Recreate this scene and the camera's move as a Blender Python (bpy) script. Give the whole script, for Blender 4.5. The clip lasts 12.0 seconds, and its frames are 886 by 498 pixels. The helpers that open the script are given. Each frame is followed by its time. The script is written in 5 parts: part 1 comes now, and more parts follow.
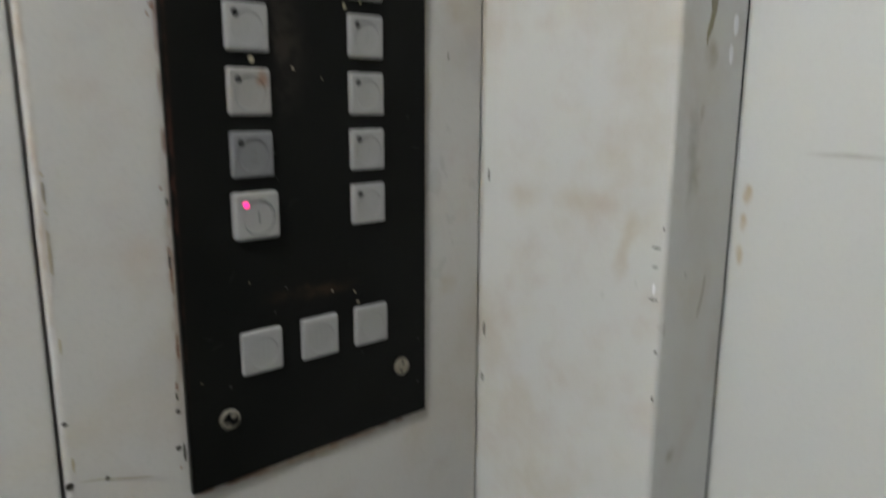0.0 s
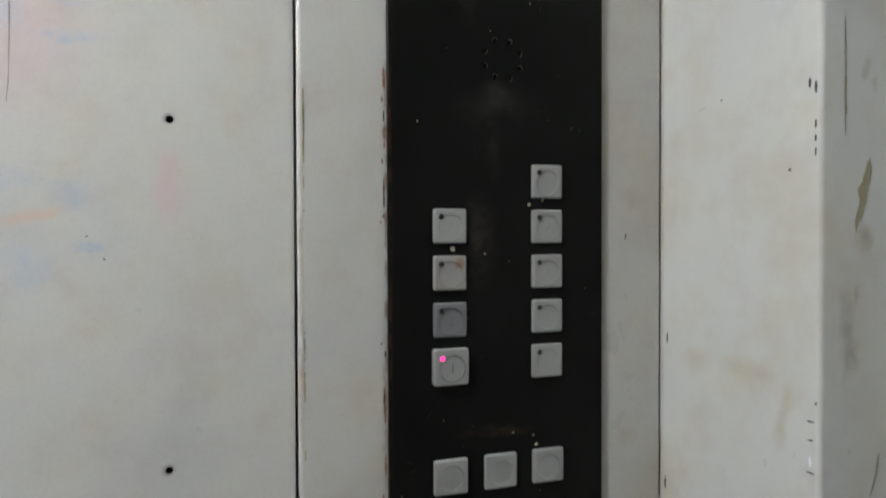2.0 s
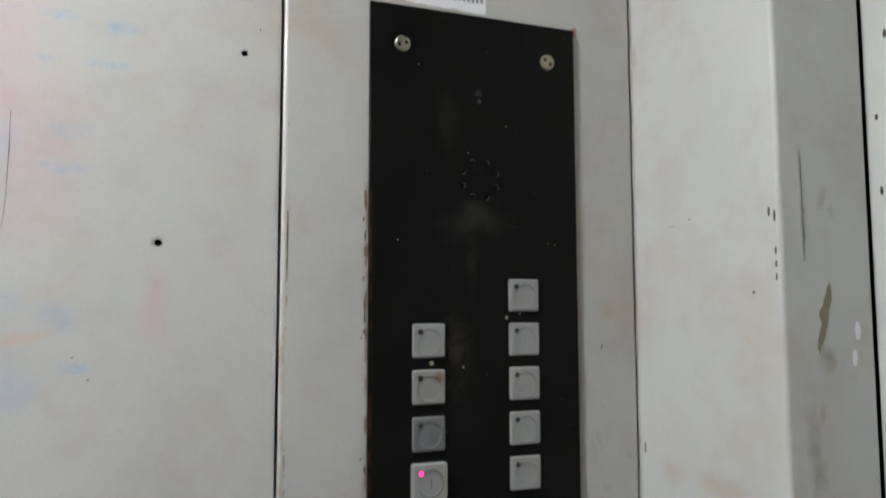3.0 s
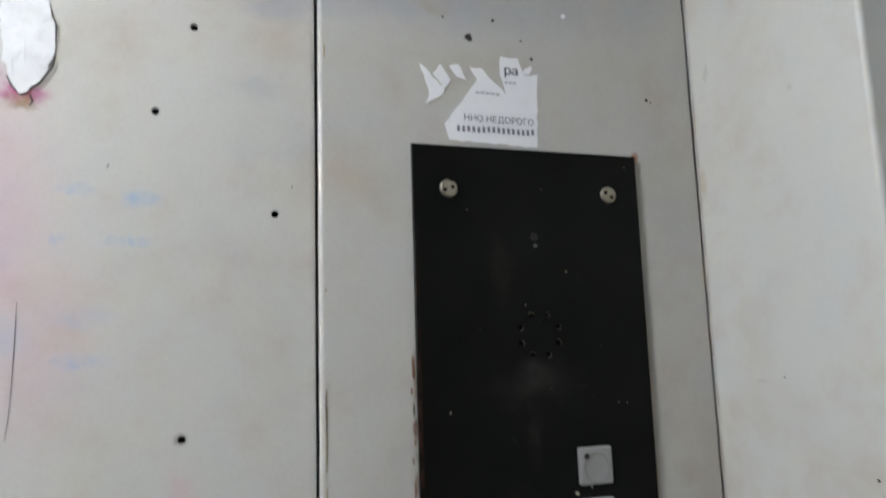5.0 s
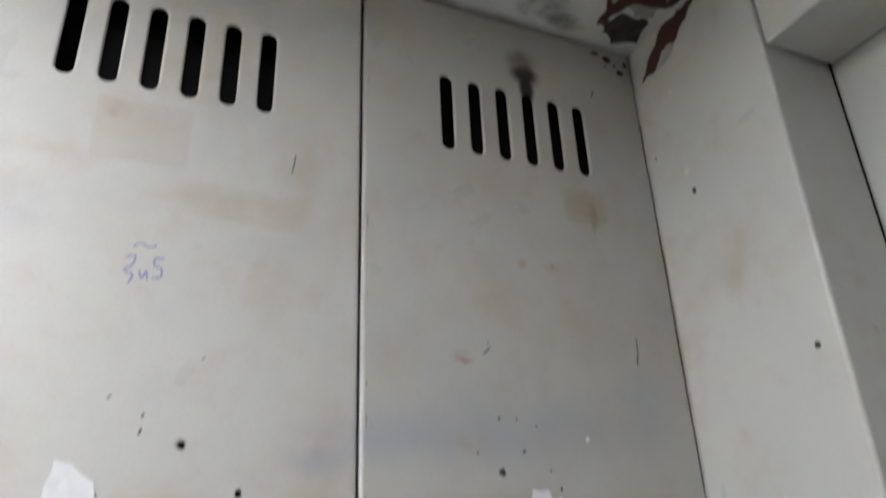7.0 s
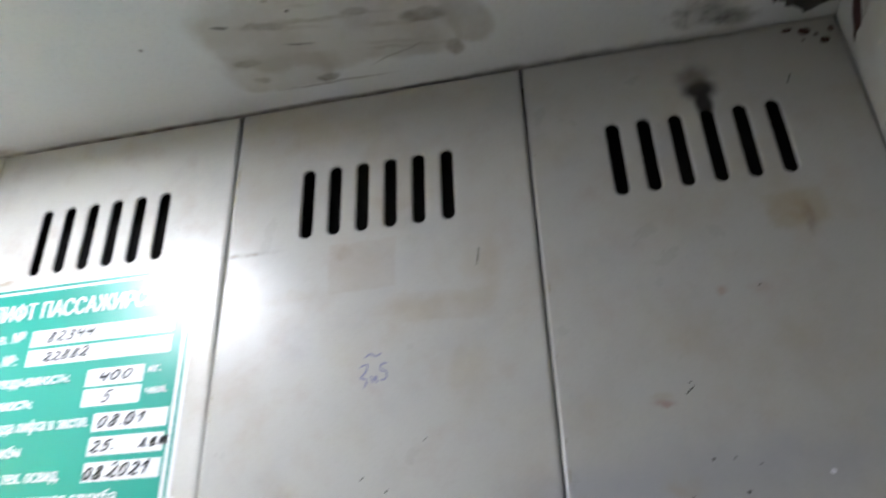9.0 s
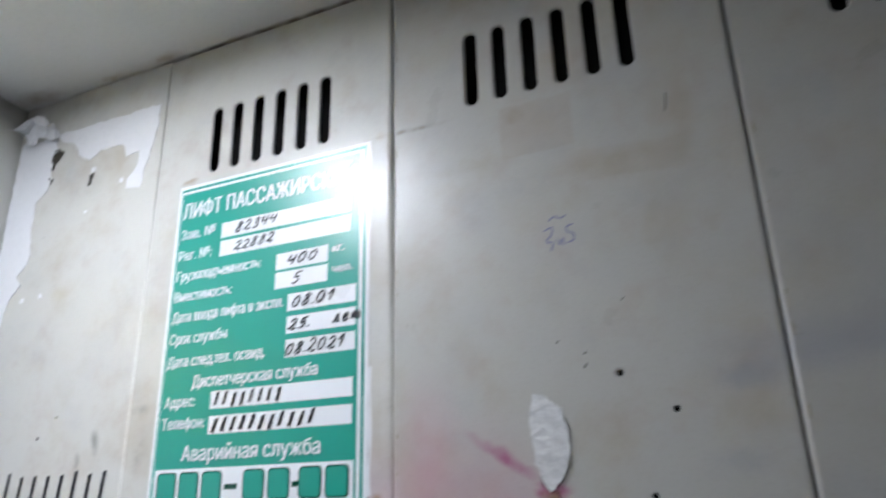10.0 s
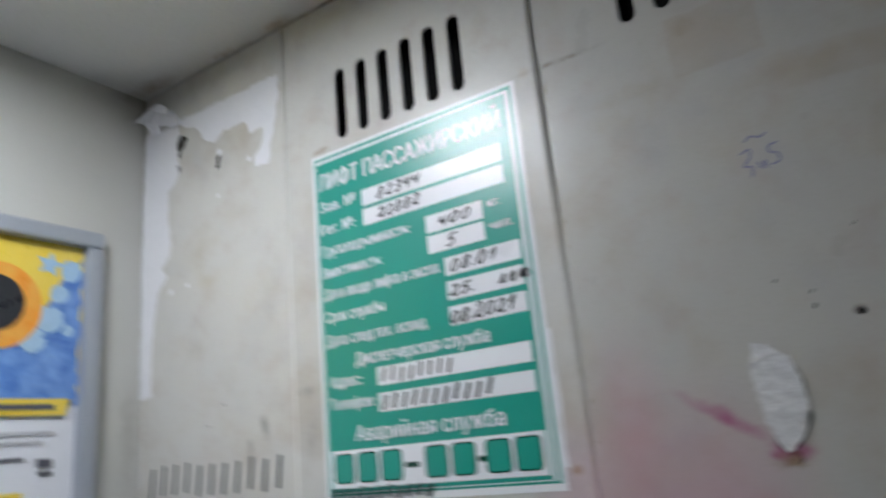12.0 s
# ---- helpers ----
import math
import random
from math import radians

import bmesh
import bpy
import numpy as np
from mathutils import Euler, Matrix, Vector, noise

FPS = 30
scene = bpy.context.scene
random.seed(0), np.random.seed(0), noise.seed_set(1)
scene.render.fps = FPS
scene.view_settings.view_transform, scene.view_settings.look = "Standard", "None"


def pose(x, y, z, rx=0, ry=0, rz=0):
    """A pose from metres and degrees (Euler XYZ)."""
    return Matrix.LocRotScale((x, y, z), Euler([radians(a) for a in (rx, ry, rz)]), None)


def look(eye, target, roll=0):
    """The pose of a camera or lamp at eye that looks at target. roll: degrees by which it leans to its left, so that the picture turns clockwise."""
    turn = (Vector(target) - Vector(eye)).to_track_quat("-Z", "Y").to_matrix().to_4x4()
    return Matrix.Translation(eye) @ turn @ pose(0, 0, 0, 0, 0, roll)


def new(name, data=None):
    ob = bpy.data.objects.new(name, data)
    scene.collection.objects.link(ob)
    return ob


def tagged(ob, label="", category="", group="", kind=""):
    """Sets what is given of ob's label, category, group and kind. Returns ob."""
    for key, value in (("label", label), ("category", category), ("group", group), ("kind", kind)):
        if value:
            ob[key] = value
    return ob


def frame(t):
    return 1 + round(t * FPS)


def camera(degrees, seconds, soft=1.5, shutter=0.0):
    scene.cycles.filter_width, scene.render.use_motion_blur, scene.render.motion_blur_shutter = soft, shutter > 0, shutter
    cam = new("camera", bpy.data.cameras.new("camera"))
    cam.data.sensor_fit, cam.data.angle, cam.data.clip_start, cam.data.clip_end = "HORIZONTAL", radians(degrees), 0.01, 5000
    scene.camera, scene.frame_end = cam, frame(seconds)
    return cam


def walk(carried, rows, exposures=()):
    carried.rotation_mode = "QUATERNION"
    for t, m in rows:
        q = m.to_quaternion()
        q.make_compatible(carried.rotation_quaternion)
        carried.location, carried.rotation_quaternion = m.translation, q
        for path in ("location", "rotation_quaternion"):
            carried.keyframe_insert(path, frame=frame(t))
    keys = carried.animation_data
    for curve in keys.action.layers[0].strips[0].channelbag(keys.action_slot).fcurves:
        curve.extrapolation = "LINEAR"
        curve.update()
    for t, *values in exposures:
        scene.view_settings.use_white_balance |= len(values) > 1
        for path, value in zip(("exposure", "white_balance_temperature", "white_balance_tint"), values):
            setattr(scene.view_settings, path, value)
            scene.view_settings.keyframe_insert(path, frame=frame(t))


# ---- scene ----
cam = camera(64.7, 12.0, soft=1.9, shutter=0.6)
PATH = [
    (0, (-0.067, -0.322, 1.384), (1.254, 1.124, 0.982), 0.3),
    (0.5, (-0.05, -0.381, 1.388), (0.944, 1.347, 1.225), -1.4),
    (1, (-0.047, -0.413, 1.392), (0.662, 1.449, 1.215), -2.9),
    (1.5, (-0.051, -0.419, 1.4), (0.626, 1.46, 1.296), -1.6),
    (2, (-0.058, -0.424, 1.413), (0.614, 1.46, 1.379), -0.2),
    (2.5, (-0.065, -0.434, 1.424), (0.638, 1.437, 1.494), 0.2),
    (3, (-0.054, -0.441, 1.443), (0.633, 1.43, 1.604), -0.1),
    (3.2, (-0.053, -0.44, 1.446), (0.639, 1.427, 1.636), -0.2),
    (4.8, (-0.048, -0.402, 1.513), (0.548, 1.489, 1.782), -1.2),
    (5, (-0.053, -0.394, 1.522), (0.557, 1.49, 1.807), -1.8),
    (5.5, (-0.078, -0.389, 1.563), (0.623, 1.447, 1.935), -2.8),
    (6, (-0.099, -0.396, 1.6), (0.638, 1.389, 2.118), -2.7),
    (6.5, (-0.115, -0.405, 1.641), (0.639, 1.326, 2.301), -2.0),
    (7, (-0.125, -0.415, 1.67), (0.622, 1.257, 2.474), -2.3),
    (7.2, (-0.126, -0.419, 1.683), (0.629, 1.23, 2.527), -2.7),
    (8.8, (0.026, -0.484, 1.684), (-0.249, 1.256, 2.63), -2.0),
    (9, (0.024, -0.485, 1.671), (-0.333, 1.254, 2.591), -2.0),
    (9.5, (0.017, -0.472, 1.666), (-0.568, 1.264, 2.468), -3.0),
    (10, (-0.02, -0.46, 1.656), (-0.779, 1.262, 2.331), -1.5),
    (10.5, (-0.05, -0.436, 1.662), (-0.909, 1.261, 2.281), -0.3),
    (11, (-0.051, -0.409, 1.647), (-0.964, 1.278, 2.214), -1.0),
    (11.5, (-0.054, -0.417, 1.652), (-0.994, 1.27, 2.174), -1.6),
    (11.9, (-0.083, -0.437, 1.67), (-1.056, 1.221, 2.223), -3.9),
    (12, (-0.088, -0.444, 1.68), (-1.107, 1.189, 2.224), -5.6),
]
EXPOSURES = [(0.0, 0.16, 6300, 9.5), (1.0, 0.22, 6200, 8.5), (3.0, 0.24, 6150, 9.5), (5.5, 0.05, 6000, 11), (6.0, -0.02, 6000, 11), (6.5, -0.14, 6000, 12), (7.0, -0.14, 6100, 13),
             (9.0, -0.55, 5950, 13), (9.5, -0.88, 5850, 12.5), (10.0, -1.19, 5800, 12), (11.0, -1.69, 5800, 11), (12.0, -1.75, 5950, 11)]
walk(cam, [(t, look(eye, target, roll)) for t, eye, target, roll in PATH], EXPOSURES)

# ---------------------------------------------------------------- world and light
WALL_X0, WALL_X1 = -0.752, 0.262      # rear wall and front return of the lift car
CAR_Y = -0.93                         # opposite side wall
CEIL = 2.100
REV_Y = -0.1358                       # edge of the front return

world = bpy.data.worlds.new("world")
scene.world = world
world.use_nodes = True
world.node_tree.nodes["Background"].inputs[0].default_value = (0.02, 0.02, 0.02, 1)
world.node_tree.nodes["Background"].inputs[1].default_value = 0.05
LAMP_POWER = 215.0


# ---------------------------------------------------------------- materials
def stain_group():
    """Soft irregular blot: 1 inside an ellipse about Centre, falling to 0 at its rim."""
    g = bpy.data.node_groups.new("stain", "ShaderNodeTree")
    for nm, kind, val in (("Centre", "NodeSocketVector", None), ("Size", "NodeSocketVector", None), ("Turn", "NodeSocketVector", None),
                          ("Distort", "NodeSocketFloat", 0.01), ("Soft", "NodeSocketFloat", 0.6), ("Grain", "NodeSocketFloat", 60.0),
                          ("Breakup", "NodeSocketFloat", 0.5), ("Strength", "NodeSocketFloat", 0.5), ("Square", "NodeSocketFloat", 0.0)):
        s = g.interface.new_socket(nm, in_out="INPUT", socket_type=kind)
        if val is not None:
            s.default_value = val
    g.interface.new_socket("Mask", in_out="OUTPUT", socket_type="NodeSocketFloat")
    n, l = g.nodes, g.links
    gi, go = n.new("NodeGroupInput"), n.new("NodeGroupOutput")
    geo = n.new("ShaderNodeNewGeometry")
    nz = n.new("ShaderNodeTexNoise")
    nz.inputs["Detail"].default_value = 4
    l.new(geo.outputs["Position"], nz.inputs["Vector"]), l.new(gi.outputs["Grain"], nz.inputs["Scale"])
    sub = n.new("ShaderNodeVectorMath")
    sub.operation = "SUBTRACT"
    l.new(nz.outputs["Color"], sub.inputs[0])
    sub.inputs[1].default_value = (0.5, 0.5, 0.5)
    sc = n.new("ShaderNodeVectorMath")
    sc.operation = "SCALE"
    l.new(sub.outputs[0], sc.inputs[0]), l.new(gi.outputs["Distort"], sc.inputs["Scale"])
    add = n.new("ShaderNodeVectorMath")
    l.new(geo.outputs["Position"], add.inputs[0]), l.new(sc.outputs[0], add.inputs[1])
    mp = n.new("ShaderNodeMapping")
    mp.vector_type = "TEXTURE"
    l.new(add.outputs[0], mp.inputs["Vector"])
    l.new(gi.outputs["Centre"], mp.inputs["Location"]), l.new(gi.outputs["Turn"], mp.inputs["Rotation"]), l.new(gi.outputs["Size"], mp.inputs["Scale"])
    ln = n.new("ShaderNodeVectorMath")
    ln.operation = "LENGTH"
    l.new(mp.outputs[0], ln.inputs[0])
    ab, sp = n.new("ShaderNodeVectorMath"), n.new("ShaderNodeSeparateXYZ")
    ab.operation = "ABSOLUTE"
    l.new(mp.outputs[0], ab.inputs[0]), l.new(ab.outputs[0], sp.inputs[0])
    m_a, m_b, shape = n.new("ShaderNodeMath"), n.new("ShaderNodeMath"), n.new("ShaderNodeMix")
    m_a.operation = m_b.operation = "MAXIMUM"
    l.new(sp.outputs[0], m_a.inputs[0]), l.new(sp.outputs[1], m_a.inputs[1]), l.new(m_a.outputs[0], m_b.inputs[0]), l.new(sp.outputs[2], m_b.inputs[1])
    l.new(gi.outputs["Square"], shape.inputs["Factor"]), l.new(ln.outputs["Value"], shape.inputs["A"]), l.new(m_b.outputs[0], shape.inputs["B"])
    one = n.new("ShaderNodeMath")
    one.operation = "SUBTRACT"
    one.inputs[0].default_value = 1.0
    l.new(gi.outputs["Soft"], one.inputs[1])
    mr = n.new("ShaderNodeMapRange")
    mr.interpolation_type = "SMOOTHSTEP"
    l.new(shape.outputs["Result"], mr.inputs["Value"]), l.new(one.outputs[0], mr.inputs["From Min"])
    mr.inputs["From Max"].default_value, mr.inputs["To Min"].default_value, mr.inputs["To Max"].default_value = 1.0, 1.0, 0.0
    br = n.new("ShaderNodeMapRange")
    l.new(nz.outputs["Fac"], br.inputs["Value"])
    br.inputs["From Min"].default_value, br.inputs["From Max"].default_value = 0.42, 0.6
    inv = n.new("ShaderNodeMath")
    inv.operation = "SUBTRACT"
    inv.inputs[0].default_value = 1.0
    l.new(gi.outputs["Breakup"], inv.inputs[1])
    mx = n.new("ShaderNodeMath")
    mx.operation = "MULTIPLY_ADD"
    l.new(br.outputs[0], mx.inputs[0]), l.new(gi.outputs["Breakup"], mx.inputs[1]), l.new(inv.outputs[0], mx.inputs[2])
    m1 = n.new("ShaderNodeMath")
    m1.operation = "MULTIPLY"
    l.new(mr.outputs[0], m1.inputs[0]), l.new(mx.outputs[0], m1.inputs[1])
    m2 = n.new("ShaderNodeMath")
    m2.operation = "MULTIPLY"
    l.new(m1.outputs[0], m2.inputs[0]), l.new(gi.outputs["Strength"], m2.inputs[1])
    l.new(m2.outputs[0], go.inputs[0])
    return g


STAIN = stain_group()


def material(name, color, rough=0.5, metal=0.0, var=0.06, grain=300.0, bump=0.03, cloud=9.0, tint=None, stains=(), spec=0.5, coat=0.0, grime=(), smudge=1.2):
    """A painted, metal or paper surface with cloudy and fine variation, fine relief and stains of their own shape.
    stains: (centre, size, turn about the wall's normal in degrees, colour, strength, soft, distort, grain, breakup, square)."""
    m = bpy.data.materials.new(name)
    m.use_nodes = True
    n, l = m.node_tree.nodes, m.node_tree.links
    b = n["Principled BSDF"]
    b.inputs["Metallic"].default_value = metal
    b.inputs["Specular IOR Level"].default_value = spec
    b.inputs["Coat Weight"].default_value = coat
    geo = n.new("ShaderNodeNewGeometry")
    big, fine = n.new("ShaderNodeTexNoise"), n.new("ShaderNodeTexNoise")
    big.inputs["Scale"].default_value, big.inputs["Detail"].default_value = cloud, 5
    fine.inputs["Scale"].default_value, fine.inputs["Detail"].default_value = grain, 3
    l.new(geo.outputs["Position"], big.inputs["Vector"]), l.new(geo.outputs["Position"], fine.inputs["Vector"])
    tint = tint or tuple(c * 0.8 for c in color)
    r1 = n.new("ShaderNodeMapRange")
    r1.inputs["From Min"].default_value, r1.inputs["From Max"].default_value = 0.35, 0.75
    r1.inputs["To Max"].default_value = min(1.0, var * 6)
    l.new(big.outputs["Fac"], r1.inputs["Value"])
    mix = n.new("ShaderNodeMix")
    mix.data_type = "RGBA"
    l.new(r1.outputs[0], mix.inputs["Factor"])
    mix.inputs["A"].default_value, mix.inputs["B"].default_value = (*color, 1), (*tint, 1)
    r2 = n.new("ShaderNodeMapRange")
    r2.inputs["From Min"].default_value, r2.inputs["From Max"].default_value = 0.5, 0.8
    r2.inputs["To Max"].default_value = min(1.0, var * 3)
    l.new(fine.outputs["Fac"], r2.inputs["Value"])
    mix2 = n.new("ShaderNodeMix")
    mix2.data_type = "RGBA"
    l.new(r2.outputs[0], mix2.inputs["Factor"]), l.new(mix.outputs["Result"], mix2.inputs["A"])
    mix2.inputs["B"].default_value = (*(c * 0.7 for c in tint), 1)
    out = mix2.outputs["Result"]
    for col, scale, low, high, most, move in grime:
        shift, gn, gr, gm = n.new("ShaderNodeVectorMath"), n.new("ShaderNodeTexNoise"), n.new("ShaderNodeMapRange"), n.new("ShaderNodeMix")
        shift.inputs[1].default_value = (move, move, move)
        gn.inputs["Scale"].default_value, gn.inputs["Detail"].default_value, gn.inputs["Roughness"].default_value = scale, 6, 0.6
        gr.inputs["From Min"].default_value, gr.inputs["From Max"].default_value, gr.inputs["To Max"].default_value = low, high, most
        gm.data_type, gr.interpolation_type = "RGBA", "SMOOTHSTEP"
        l.new(geo.outputs["Position"], shift.inputs[0]), l.new(shift.outputs[0], gn.inputs["Vector"]), l.new(gn.outputs["Fac"], gr.inputs["Value"])
        l.new(gr.outputs[0], gm.inputs["Factor"]), l.new(out, gm.inputs["A"])
        gm.inputs["B"].default_value = (*col, 1)
        out = gm.outputs["Result"]
    for centre, size, turn, col, strength, soft, distort, gr, breakup, square in stains:
        s = n.new("ShaderNodeGroup")
        s.node_tree = STAIN
        s.inputs["Centre"].default_value, s.inputs["Size"].default_value = centre, size
        s.inputs["Turn"].default_value = tuple(radians(a) for a in turn)
        for key, v in (("Strength", strength), ("Soft", soft), ("Distort", distort), ("Grain", gr), ("Breakup", breakup), ("Square", square)):
            s.inputs[key].default_value = v
        mm = n.new("ShaderNodeMix")
        mm.data_type = "RGBA"
        l.new(s.outputs[0], mm.inputs["Factor"]), l.new(out, mm.inputs["A"])
        mm.inputs["B"].default_value = (*col, 1)
        out = mm.outputs["Result"]
    l.new(out, b.inputs["Base Color"])
    rr = n.new("ShaderNodeMapRange")
    rr.inputs["To Min"].default_value, rr.inputs["To Max"].default_value = max(0.02, rough - 0.07), min(1, rough + 0.09)
    smear, both = n.new("ShaderNodeTexNoise"), n.new("ShaderNodeMath")
    smear.inputs["Scale"].default_value, smear.inputs["Detail"].default_value, smear.inputs["Distortion"].default_value = cloud * 6, 4, 0.3
    both.operation = "MULTIPLY_ADD"
    both.inputs[1].default_value = smudge
    mid = n.new("ShaderNodeMath")
    mid.operation = "SUBTRACT"
    mid.inputs[1].default_value = smudge / 2
    l.new(geo.outputs["Position"], smear.inputs["Vector"]), l.new(big.outputs["Fac"], mid.inputs[0])
    l.new(smear.outputs["Fac"], both.inputs[0]), l.new(mid.outputs[0], both.inputs[2])
    l.new(both.outputs[0], rr.inputs["Value"]), l.new(rr.outputs[0], b.inputs["Roughness"])
    if bump:
        bp = n.new("ShaderNodeBump")
        bp.inputs["Strength"].default_value, bp.inputs["Distance"].default_value = bump, 0.002
        l.new(fine.outputs["Fac"], bp.inputs["Height"]), l.new(bp.outputs[0], b.inputs["Normal"])
    return m


def glow(name, color, strength):
    m = bpy.data.materials.new(name)
    m.use_nodes = True
    b = m.node_tree.nodes["Principled BSDF"]
    b.inputs["Base Color"].default_value = (*color, 1)
    b.inputs["Emission Color"].default_value = (*color, 1)
    b.inputs["Emission Strength"].default_value = strength
    return m


def blot(x, z, w, h, col, strength=0.5, soft=0.7, distort=0.012, grain=70, breakup=0.4, turn=0, square=0.0):
    return ((x, 0, z), (w, 1.0, h), (0, turn, 0), col, strength, soft, distort, grain, breakup, square)


def blot_x(y, z, w, h, col, strength=0.5, soft=0.7, distort=0.012, grain=70, breakup=0.4, turn=0, x=0.262):
    return ((x, y, z), (1.0, w, h), (turn, 0, 0), col, strength, soft, distort, grain, breakup, 0.0)


def blot_z(x, y, w, h, col, strength=0.5, soft=0.7, distort=0.012, grain=70, breakup=0.4, turn=0, square=0.0):
    return ((x, y, CEIL), (w, h, 1.0), (0, 0, turn), col, strength, soft, distort, grain, breakup, square)


TAN, RUST, SOOT, PINK, BLUE, GREY = (0.36, 0.28, 0.17), (0.13, 0.045, 0.02), (0.018, 0.015, 0.012), (0.62, 0.22, 0.36), (0.24, 0.36, 0.58), (0.30, 0.31, 0.36)
MAGENTA, CREAM = (0.34, 0.035, 0.16), (0.508, 0.500, 0.470)

